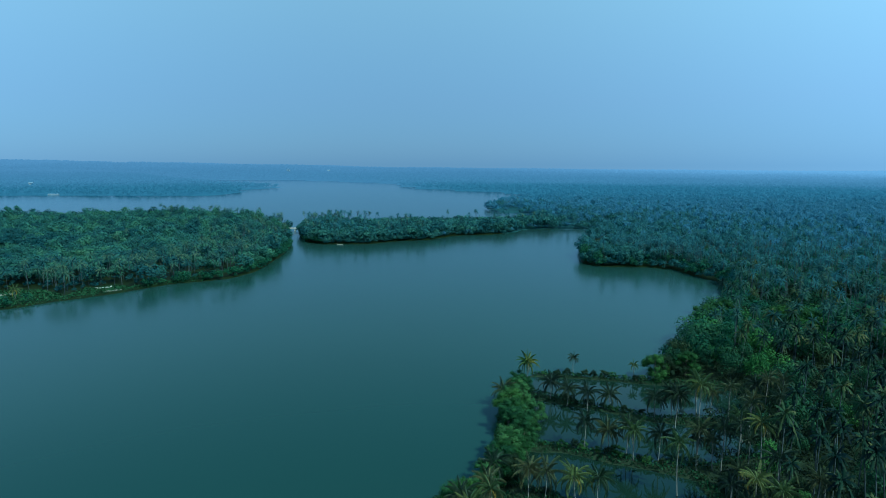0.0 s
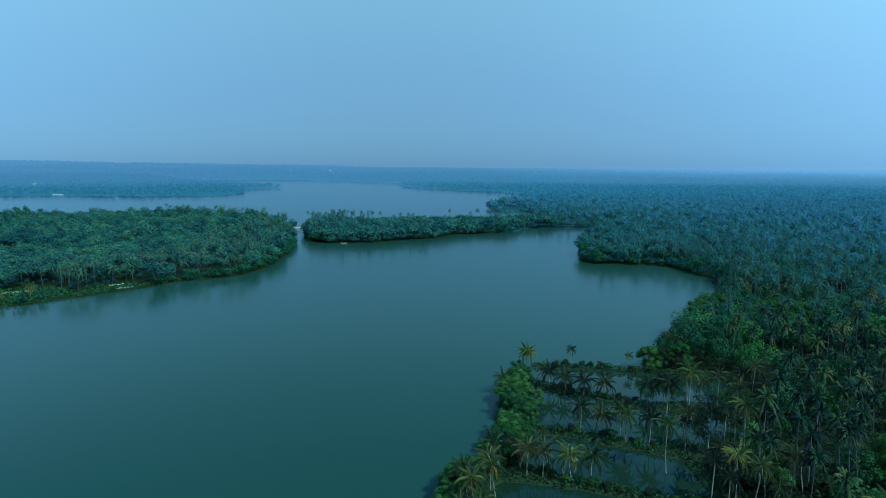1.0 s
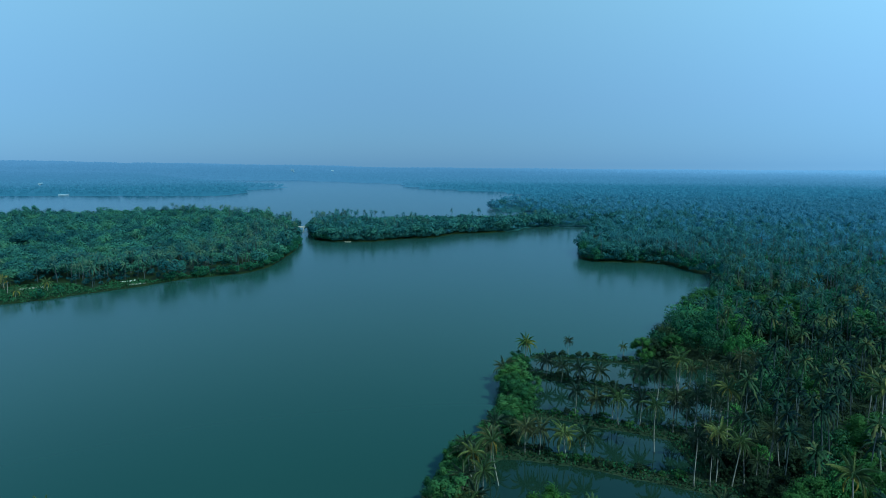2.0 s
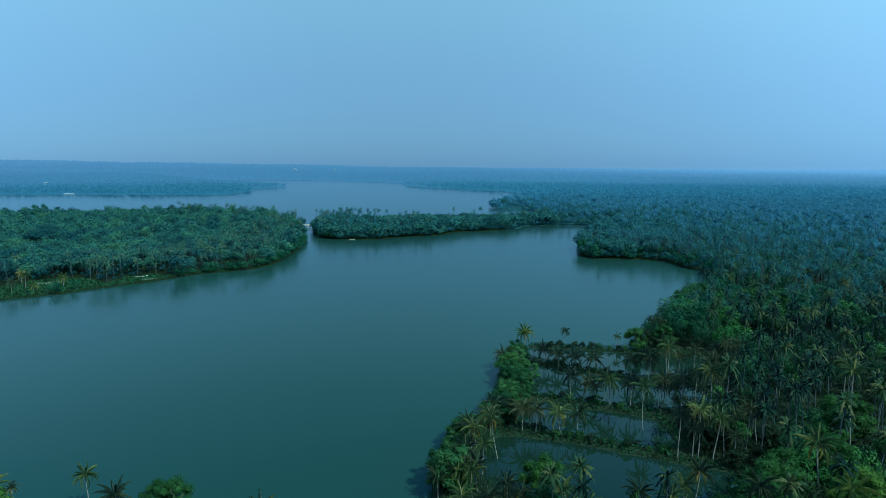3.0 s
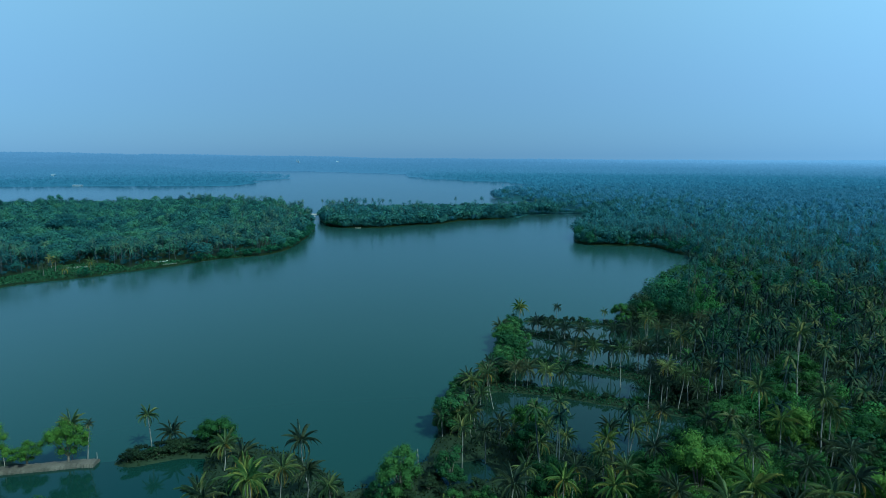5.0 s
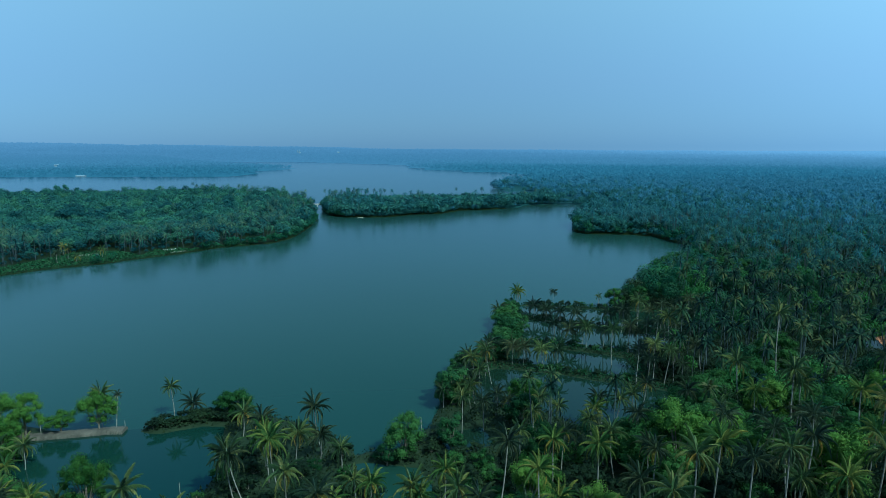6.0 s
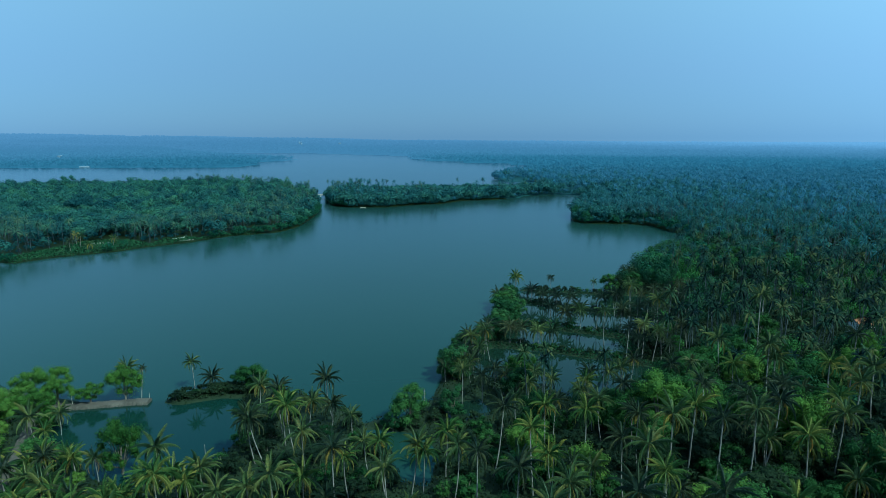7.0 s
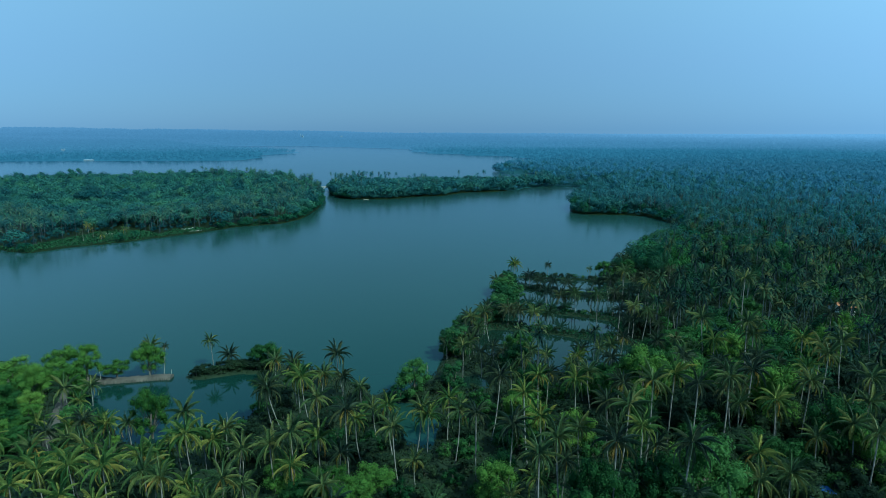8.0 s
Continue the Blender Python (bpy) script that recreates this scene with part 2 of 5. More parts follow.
def backdrop_material():
    """Distance: woods that pale towards the horizon by haze put into colour and glow, faintly mottled."""
    m, nodes, links, sh, out = base_material("backdrop_distance")
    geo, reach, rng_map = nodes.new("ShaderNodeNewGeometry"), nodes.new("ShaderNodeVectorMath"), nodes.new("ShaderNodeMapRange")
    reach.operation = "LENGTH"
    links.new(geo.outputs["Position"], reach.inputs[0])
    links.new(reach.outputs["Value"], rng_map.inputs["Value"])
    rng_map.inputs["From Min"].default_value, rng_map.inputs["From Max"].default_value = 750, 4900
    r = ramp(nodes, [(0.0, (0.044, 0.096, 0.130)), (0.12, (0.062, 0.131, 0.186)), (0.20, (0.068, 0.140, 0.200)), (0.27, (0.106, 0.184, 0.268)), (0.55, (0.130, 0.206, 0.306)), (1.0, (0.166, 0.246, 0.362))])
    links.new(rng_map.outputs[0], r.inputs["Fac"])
    n = noise_node(nodes, links, 0.05, 3.0)
    k = mathn(nodes, links, "ADD", mathn(nodes, links, "MULTIPLY", n.outputs["Fac"], 0.3), 0.85)
    v = nodes.new("ShaderNodeVectorMath")
    v.operation = "SCALE"
    axes3 = nodes.new("ShaderNodeSeparateXYZ")
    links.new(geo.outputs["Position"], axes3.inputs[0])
    # far eastern land blends to sky colour, as painted haze
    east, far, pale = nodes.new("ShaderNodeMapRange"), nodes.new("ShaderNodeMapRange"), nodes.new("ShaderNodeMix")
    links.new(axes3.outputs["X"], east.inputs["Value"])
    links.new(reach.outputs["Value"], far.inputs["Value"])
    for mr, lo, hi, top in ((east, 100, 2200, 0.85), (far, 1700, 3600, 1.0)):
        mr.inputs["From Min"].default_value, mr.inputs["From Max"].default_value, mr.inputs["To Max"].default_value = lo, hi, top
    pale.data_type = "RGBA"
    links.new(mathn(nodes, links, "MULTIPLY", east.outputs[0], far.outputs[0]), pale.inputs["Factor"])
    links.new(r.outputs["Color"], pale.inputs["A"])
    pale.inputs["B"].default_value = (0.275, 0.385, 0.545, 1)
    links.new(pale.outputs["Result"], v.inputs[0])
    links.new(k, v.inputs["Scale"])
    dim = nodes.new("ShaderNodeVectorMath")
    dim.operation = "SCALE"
    # lit colour fades with reach while the woods' own glow takes over
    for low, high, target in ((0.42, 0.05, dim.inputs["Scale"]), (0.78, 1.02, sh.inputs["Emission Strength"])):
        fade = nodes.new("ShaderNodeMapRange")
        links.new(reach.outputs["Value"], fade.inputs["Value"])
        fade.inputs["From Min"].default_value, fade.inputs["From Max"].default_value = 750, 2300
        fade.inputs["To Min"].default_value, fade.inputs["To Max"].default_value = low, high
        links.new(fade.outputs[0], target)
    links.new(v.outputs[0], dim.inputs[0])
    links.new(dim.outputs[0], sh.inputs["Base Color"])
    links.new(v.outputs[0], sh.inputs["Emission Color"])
    sh.inputs["Roughness"].default_value, sh.inputs["Specular IOR Level"].default_value = 0.9, 0.0
    return m


BACKDROP = backdrop_material()
# darkened so that gaps between crowns read as shade
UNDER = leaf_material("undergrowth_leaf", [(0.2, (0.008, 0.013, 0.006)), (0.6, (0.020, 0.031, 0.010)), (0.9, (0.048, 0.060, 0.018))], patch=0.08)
GRASS = leaf_material("bank_grass", [(0.2, (0.014, 0.040, 0.018)), (0.6, (0.030, 0.072, 0.028)), (0.9, (0.062, 0.105, 0.042))], patch=0.1)
BARK = rough_material("palm_bark", [(0.3, (0.12, 0.112, 0.096)), (0.7, (0.30, 0.285, 0.25))], 1.2)
# shade inside the stands is put into this bark's colour
BARK_SHADY = rough_material("shaded_palm_bark", [(0.3, (0.034, 0.044, 0.046)), (0.7, (0.085, 0.10, 0.105))], 1.2)
BARK_DARK = rough_material("tree_bark", [(0.3, (0.09, 0.075, 0.055)), (0.7, (0.22, 0.19, 0.15))], 2.0)
# tone lowered too, as painted shade under the canopy
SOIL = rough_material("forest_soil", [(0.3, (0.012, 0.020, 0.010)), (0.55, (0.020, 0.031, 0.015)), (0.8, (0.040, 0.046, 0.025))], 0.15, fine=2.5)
EARTH = rough_material("bare_earth", [(0.3, (0.045, 0.042, 0.034)), (0.7, (0.125, 0.11, 0.088))], 0.4, fine=4.0)
WATER = water_material("murky_lake_water", 0.165, 0.185, 0.015)
POND = water_material("still_pond_water", 0.03, 0.06, 0.03, (0.009, 0.019, 0.012), (0.011, 0.022, 0.014), (0.86, 0.92, 0.94))
POND_TEAL = water_material("still_pond_water_teal", 0.04, 0.08, 0.03, (0.009, 0.024, 0.018), (0.011, 0.028, 0.021), (0.84, 0.92, 0.95))


# ---- building helpers ----
def mesh_object(name, verts, faces, materials, indices=None, smooth=False, normals=None):
    """A mesh from arrays; faces all of one size, or a list of lists."""
    me = bpy.data.meshes.new(name)
    if isinstance(faces, np.ndarray):
        n, k = faces.shape
        me.vertices.add(len(verts))
        me.vertices.foreach_set("co", np.asarray(verts, dtype=np.float32).ravel())
        me.loops.add(n * k)
        me.loops.foreach_set("vertex_index", faces.astype(np.int32).ravel())
        me.polygons.add(n)
        me.polygons.foreach_set("loop_start", np.arange(0, n * k, k, dtype=np.int32))
    else:
        me.from_pydata([tuple(v) for v in verts], [], faces)
    for m in materials:
        me.materials.append(m)
    if indices is not None:
        me.polygons.foreach_set("material_index", np.asarray(indices, dtype=np.int32))
    if smooth:
        me.polygons.foreach_set("use_smooth", np.ones(len(me.polygons), dtype=bool))
    me.update()
    me.validate()
    if normals is not None:  # foliage shaded by the billow that a leaf belongs to
        me.attributes.new("custom_normal", "FLOAT_VECTOR", "POINT").data.foreach_set("vector", np.asarray(normals, dtype=np.float32).ravel())
        me.update()
    return me


def part(name, me, parent, m=None, label=""):
    ob = new(name, me)
    ob.parent = parent
    if m is not None:
        ob.matrix_basis = m
    return tagged(ob, label) if label else ob


def tube(points, radii, sides=7):
    """Vertices and faces of a tapered tube along points."""
    vs, fs = [], []
    pts = [Vector(p) for p in points]
    for i, (p, r) in enumerate(zip(pts, radii)):
        d = (pts[min(i + 1, len(pts) - 1)] - pts[max(i - 1, 0)]).normalized()
        u = d.cross(Vector((0.31, 0.95, 0.05))).normalized()
        w = d.cross(u)
        for k in range(sides):
            a = 2 * math.pi * k / sides
            vs.append(p + (u * math.cos(a) + w * math.sin(a)) * r)
    for i in range(len(pts) - 1):
        for k in range(sides):
            a, b = i * sides + k, i * sides + (k + 1) % sides
            fs.append([a, b, b + sides, a + sides])
    fs.append(list(range(sides))[::-1])
    fs.append([(len(pts) - 1) * sides + k for k in range(sides)])
    return vs, fs


def joined(pieces):
    vs, fs = [], []
    for v, f in pieces:
        o = len(vs)
        vs += list(v)
        fs += [[i + o for i in q] for q in f]
    return vs, fs


# ---- plan of shores and banks ----
MAINLAND = [(-150, -400), (-150, 40), (-140, 72), (-118, 70), (-104, 62), (-97, 55), (-93, 46), (-80, 39), (-71, 30), (-63, 27), (-55, 32), (-49, 41), (-49, 50), (-53, 60),
            (-57, 70), (-50, 73), (-36, 68), (-25, 59), (-21, 49), (-16, 46), (-15, 32), (-6, 30), (-5, 42), (-9, 50), (-22, 52), (-21, 56),
            (-15, 57), (-8, 67), (-6, 77), (-6, 88), (-3, 101), (5, 112), (9, 129), (11, 143), (13, 154), (17, 163), (25, 178), (62, 172), (66, 185), (85, 206)]
NORTHLAND = [(85, 206), (92, 213), (112, 251), (133, 284), (146, 315), (147, 327), (141, 344), (138, 366), (124, 374), (107, 376), (92, 377), (84, 388),
             (86, 405), (98, 461), (125, 535), (158, 572), (170, 612), (136, 608), (104, 607), (67, 595), (59, 569), (28, 550), (-4, 540), (-23, 510),
             (-52, 498), (-73, 479), (-108, 478), (-124, 488), (-144, 535), (-155, 590), (-134, 632), (-85, 612), (-40, 618), (14, 634), (62, 640)]
FARLAND = [(62, 640), (98, 668), (108, 735), (92, 781), (57, 817), (41, 858), (60, 960), (130, 1104), (150, 1250), (109, 1383), (31, 1468), (-73, 1601), (-157, 1718), (-214, 2083), (-355, 2210),
           (-578, 2435), (-742, 2515), (-1200, 2500), (-1800, 2700), (-5200, 3000), (-5200, 5200), (5200, 5200), (5200, -400)]
WEST_ISLAND = [(-236, 222), (-222, 240), (-204, 253), (-190, 270), (-173, 287), (-156, 312), (-131, 327), (-123, 351), (-123, 375), (-125, 411),
               (-130, 454), (-146, 506), (-169, 590), (-215, 632), (-330, 690), (-480, 650), (-620, 620), (-700, 520), (-520, 400), (-330, 270), (-270, 232)]
WEST_SPIT = [(-5200, 1250), (-2200, 1230), (-1400, 1150), (-933, 1187), (-840, 1214), (-637, 1179), (-522, 1251), (-490, 1328), (-563, 1539), (-495, 1658), (-590, 1760), (-900, 2000), (-1300, 2560), (-5200, 3100)]
EARTH_DYKE = [(-118, 66), (-97, 58.3), (-87, 60.6), (-78.5, 63.0), (-78.5, 64.2), (-90, 62.6), (-118, 68.5)]
GRASS_DYKE = [(-74.5, 63.5), (-74, 66.5), (-68, 69.5), (-62, 72.5), (-52, 74), (-52, 66.5), (-60, 66.5), (-66, 64), (-71, 62)]
PONDS = [[(24, 174), (42, 172), (61, 167.5), (78, 166), (88, 152), (72, 147), (52, 146.5), (38, 153.5), (27, 161), (20, 164)],
         [(21, 156), (30, 152.5), (38, 149), (51, 142), (66, 138.5), (72, 128), (52, 121), (43, 123), (32, 128), (20, 132), (17, 140)],
         [(15, 126), (26, 124.5), (43, 117), (49, 114.5), (50, 101), (44, 100), (32, 104.5), (19, 109), (13, 113)],
         [(5, 99), (10, 104), (19, 102.5), (31, 98.5), (43, 93.5), (58, 88), (60, 80), (45, 74), (35, 66), (26, 72), (17, 80), (9, 82), (3, 84)],
         [(-5, 64), (4, 67.5), (6.5, 61), (-2, 56)]]


def signed(poly, X, Y):
    """Distance to a closed outline, positive inside."""
    best, inside = np.full(X.shape, 1e18), np.zeros(X.shape, dtype=bool)
    for (ax, ay), (bx, by) in zip(poly, poly[1:] + poly[:1]):
        dx, dy = bx - ax, by - ay
        t = np.clip(((X - ax) * dx + (Y - ay) * dy) / (dx * dx + dy * dy + 1e-9), 0, 1)
        best = np.minimum(best, (X - ax - t * dx) ** 2 + (Y - ay - t * dy) ** 2)
        if ay != by:
            inside ^= ((ay > Y) != (by > Y)) & (X < dx * (Y - ay) / dy + ax)
    return np.where(inside, 1, -1) * np.sqrt(best)


def wave(X, Y, s, seed=0.0):
    """A soft uneven field between -1 and 1."""
    return (np.sin(X / s + 1.3 * np.sin(Y / s * 0.7 + seed) + seed) + np.sin(Y / s * 1.1 + 1.7 * np.sin(X / s * 0.6 - seed) + 2.1 * seed) +
            0.6 * np.sin((X + Y) / s * 1.9 + seed * 3) + 0.6 * np.sin((X - Y) / s * 2.3 - seed)) / 3.2


DIRT_PATH = [(-101, 55), (-98, 47), (-94.5, 40), (-89.5, 31), (-85.5, 24), (-83.5, 25), (-87, 32), (-91.5, 41), (-95, 48), (-98.5, 55)]
ISLAND_CLEARING = [(-250, 226), (-221, 232), (-213, 244), (-207, 257), (-190, 270), (-195, 281), (-212, 290), (-229, 291), (-238, 282), (-241, 262), (-246, 245)]
# kept treeless to fit the camera's view of the canoe
CANOE_SIGHTLINE = [(-193, 293), (-180, 305), (-168, 298), (-165, 290), (-180, 276), (-190, 272)]
SHORES = [MAINLAND + NORTHLAND + FARLAND, WEST_ISLAND, WEST_SPIT, EARTH_DYKE, GRASS_DYKE]


def open_island(X, Y):
    """How far a point lies inside the island's clearing or the canoe's sight gap, negative under the trees."""
    return np.maximum(signed(ISLAND_CLEARING, X, Y), signed(CANOE_SIGHTLINE, X, Y))


def land(X, Y):
    """Distance inland from the nearest shore, negative over water."""
    d = np.max([signed(p, X, Y) for p in SHORES], axis=0)
    for p in PONDS:
        d = np.minimum(d, -signed(p, X, Y) - 0.8)
    return d + 0.6 * wave(X, Y, 2.3) + np.clip(np.hypot(X, Y) / 400 - 0.3, 0, 6) * wave(X, Y, 23, 1.0)


def hill(X, Y):
    """The rise of the far land, higher to the west."""
    rise = np.clip((Y - 1900) / 2000, 0, 1)
    rise = rise * rise * (3 - 2 * rise)
    crest = np.interp(X, [-3900, -3300, -2950, -2640, -2250, -1994, -1430, -865, 0, 1100, 2400, 3900], [70, 66, 60, 44, 52, 47, 36, 28, 22, 14, 6, 2])
    ridge = 1 + 0.10 * wave(X, Y, 420, 2.0) + 0.14 * wave(X, Y, 130, 4.0)
    spit = 10 * np.clip((Y - 1250) / 500, 0, 1) * np.clip((-500 - X) / 500, 0, 1)
    return crest * rise * ridge + spit + np.clip((Y - 700) / 1500, 0, 1) * 4 * (1 + wave(X, Y, 150, 3.0))


def height(X, Y, d=None):
    d = land(X, Y) if d is None else d
    low = np.where(d > 0, np.minimum(0.75, d * 0.55), np.maximum(-2.0, d * 0.6))
    return low + np.where(d > 3, 0.18 * wave(X, Y, 4.0, 5.0) + hill(X, Y) * np.clip(d / 120, 0, 1), 0)


def grid_line(lo, hi, step, far_lo, far_hi, growth):
    core = list(np.arange(lo, hi + 0.01, step))
    a, s = [], step
    while (a[-1] if a else lo) > far_lo:
        s = min(s * growth, 160)
        a.append((a[-1] if a else lo) - s)
    b, s = [], step
    while (b[-1] if b else hi) < far_hi:
        s = min(s * growth, 160)
        b.append((b[-1] if b else hi) + s)
    return np.array(a[::-1] + core + b)


# ---- ground and water ----
gx = np.union1d(grid_line(-112, 95, 1.35, -5000, 5000, 1.12), np.concatenate([np.arange(-250.3, -116, 3.7), np.arange(99.3, 175, 4.1)]))
gy = np.union1d(grid_line(28, 182, 1.35, -400, 5000, 1.11), np.arange(188.3, 660, 6.1))
GX, GY = np.meshgrid(gx, gy)
GZ = height(GX, GY)
nx, ny = len(gx), len(gy)
k = np.arange(nx * ny).reshape(ny, nx)
quads = np.stack([k[:-1, :-1], k[:-1, 1:], k[1:, 1:], k[1:, :-1]], axis=-1).reshape(-1, 4)
# farther rings take foliage colours that hold haze, the outermost the glowing backdrop
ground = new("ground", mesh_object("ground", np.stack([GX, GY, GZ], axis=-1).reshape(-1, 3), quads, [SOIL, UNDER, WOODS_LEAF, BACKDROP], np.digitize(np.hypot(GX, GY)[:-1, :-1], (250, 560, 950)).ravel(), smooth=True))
tagged(ground, "dark leafy soil of low tropical banks and dykes", "ground", kind="structure")

wx = np.array([-5000.0, -1500, -400, 0, 400, 1500, 5000])
WX, WY = np.meshgrid(wx, wx)
k = np.arange(49).reshape(7, 7)
quads = np.stack([k[:-1, :-1], k[:-1, 1:], k[1:, 1:], k[1:, :-1]], axis=-1).reshape(-1, 4)
lake = new("water", mesh_object("water", np.stack([WX, WY, WX * 0], axis=-1).reshape(-1, 3), quads, [WATER]))
tagged(lake, "calm murky green backwater lake under a hazy sky", "water", kind="structure")


for outline, wet, label in (([(1, 78), (1, 98), (9, 112), (14, 130), (17, 150), (26, 177), (62, 171.5), (95, 170), (95, 55), (12, 55), (-7, 55), (-7, 64)], POND, "still dark water of walled fish ponds"),
                       ([(-97, 57.5), (-88, 61), (-76, 64.5), (-66, 66.5), (-52, 69), (-40, 60), (-40, 20), (-100, 20)], POND_TEAL, "still dark pond water behind a dyke")):
    pond = new("pond", mesh_object("pond", [(x, y, 0.012) for x, y in outline], [list(range(len(outline)))[::-1]], [wet]))
    tagged(pond, label, "water", kind="structure")


# ---- palms ----
def frond_arrays(length, droop, leaflets, leaf_len, seed, width=0.042):
    """One feathered coconut frond along +x, arching up and then bending down towards its tip, its leaflets hanging."""
    rng = random.Random(seed)
    spine, n = [], 8
    sway = rng.uniform(-0.35, 0.35)
    for i in range(n + 1):
        s = i / n
        spine.append(Vector((length * (s - 0.20 * droop * s ** 2.4), sway * s * s, length * (0.26 * s - droop * (0.45 * s * s + 0.55 * s ** 3)))))
    vs, fs = [], []

    def at(s):
        i = min(int(s * n), n - 1)
        return spine[i].lerp(spine[i + 1], s * n - i)
    for i in range(n + 1):
        w = 0.06 * (1 - i / n) + 0.012
        vs += [spine[i] + Vector((0, w, 0)), spine[i] + Vector((0, -w, 0))]
    fs += [[2 * i, 2 * i + 1, 2 * i + 3, 2 * i + 2] for i in range(n)]
    for side in (-1, 1):
        for j in range(leaflets):
            s = 0.11 + 0.89 * (j + rng.uniform(-0.35, 0.35)) / leaflets
            s = min(max(s, 0.08), 0.995)
            p = at(s)
            l = leaf_len * (0.30 + 0.70 * math.sin(math.pi * min(1, 0.16 + 0.82 * s))) * rng.uniform(0.75, 1.1)
            d = Vector((0.45 + 0.45 * s, side * 0.70, -0.28 - 0.5 * droop - rng.uniform(0, 0.5))).normalized()
            e = p + d * l * 0.5
            tip = e + (d + Vector((0, 0, -0.75 - 0.6 * droop - rng.uniform(0, 0.4)))).normalized() * l * 0.55
            along = Vector((width, 0, 0.015))
            o = len(vs)
            vs += [p - along * 0.6, p + along * 0.6, e + along, tip]
            fs += [[o, o + 1, o + 2], [o, o + 2, o + 3]]
    return vs, fs


DROOPS = (0.30, 0.46, 0.62, 0.80, 1.00)
FRONDS = [mesh_object("frond", *frond_arrays(4.2, d, 34, 0.86, s), [FROND]) for s, d in enumerate(DROOPS)]
FRONDS_YELLOW = [mesh_object("frond", *frond_arrays(4.2, d, 34, 0.86, s + 20), [FROND_YELLOW]) for s, d in enumerate(DROOPS)]
FRONDS_DULL = [mesh_object("frond", *frond_arrays(4.2, d, 34, 0.86, s + 30), [FROND_DULL]) for s, d in enumerate(DROOPS)]
FRONDS_DRY = [mesh_object("frond", *frond_arrays(3.6, d, 17, 0.8, s + 9), [FROND_DRY]) for s, d in enumerate((0.75, 1.0))]


LEANS = (0.02, 0.06, 0.10, 0.17, 0.30)
TRUNKS = {}


def trunk_for(h, lean_i):
    """Trunk mesh for a height rounded to a metre, shared by palms of like size."""
    key = (max(2, round(h)), lean_i)
    if key not in TRUNKS:
        hh, lean = key[0], LEANS[lean_i]
        rng = random.Random(key[0] * 7 + lean_i)
        pts, rad = [], []
        for i in range(10):
            s = i / 9
            pts.append((lean * hh * (1.7 * s - 0.7 * s * s) + 0.10 * math.sin(5 * s + hh), 0.10 * math.sin(4 * s + 2 * hh), hh * s))
            rad.append(((0.17 if i == 0 else 0.085) - 0.03 * s) + 0.003 * hh + rng.uniform(-0.008, 0.008))
        TRUNKS[key] = (mesh_object("trunk", *tube(pts, rad, 7), [BARK], smooth=True), pts[-1])
    return TRUNKS[key]


def frond_poses(rng, count, dry):
    rows = []
    for i in range(count):
        s = (i + 0.5) / count
        tilt = 70 - 112 * s ** 0.85 + rng.uniform(-13, 13)
        rows.append((i * 137.5 + rng.uniform(-14, 14), tilt, min(4, int(s * 4.2 + rng.uniform(0, 0.9))), rng.uniform(0.85, 1.1), s > 1 - dry))
    return rows


def crown_mesh(seed, count, dry):
    """All fronds of one crown in a single mesh, for palms further off."""
    rng, vs, fs, mi = random.Random(seed), [], [], []
    for turn, tilt, kind, size, is_dry in frond_poses(rng, count, dry):
        v, f = frond_arrays(4.0, DROOPS[kind], 17, 0.95, kind, 0.085)
        m = Matrix.Rotation(radians(turn), 4, "Z") @ Matrix.Rotation(radians(-tilt), 4, "Y") @ Matrix.Scale(size, 4)
        o = len(vs)
        vs += [m @ p for p in v]
        fs += [[i + o for i in q] for q in f]
        mi += [1 if is_dry else 0] * len(f)
    return mesh_object("crown", vs, fs, [FROND if seed % 2 else FROND_DULL, FROND_DRY], mi)


CROWNS = [crown_mesh(s, 21, (0.0, 0.06, 0.0, 0.12)[s]) for s in range(4)]
PALM_TAGS = ("tall coconut palm with feathery green fronds and pale trunk", "coconut palm with yellowing fronds and grey trunk", "short young coconut palm with green arching fronds")
PLACED = []


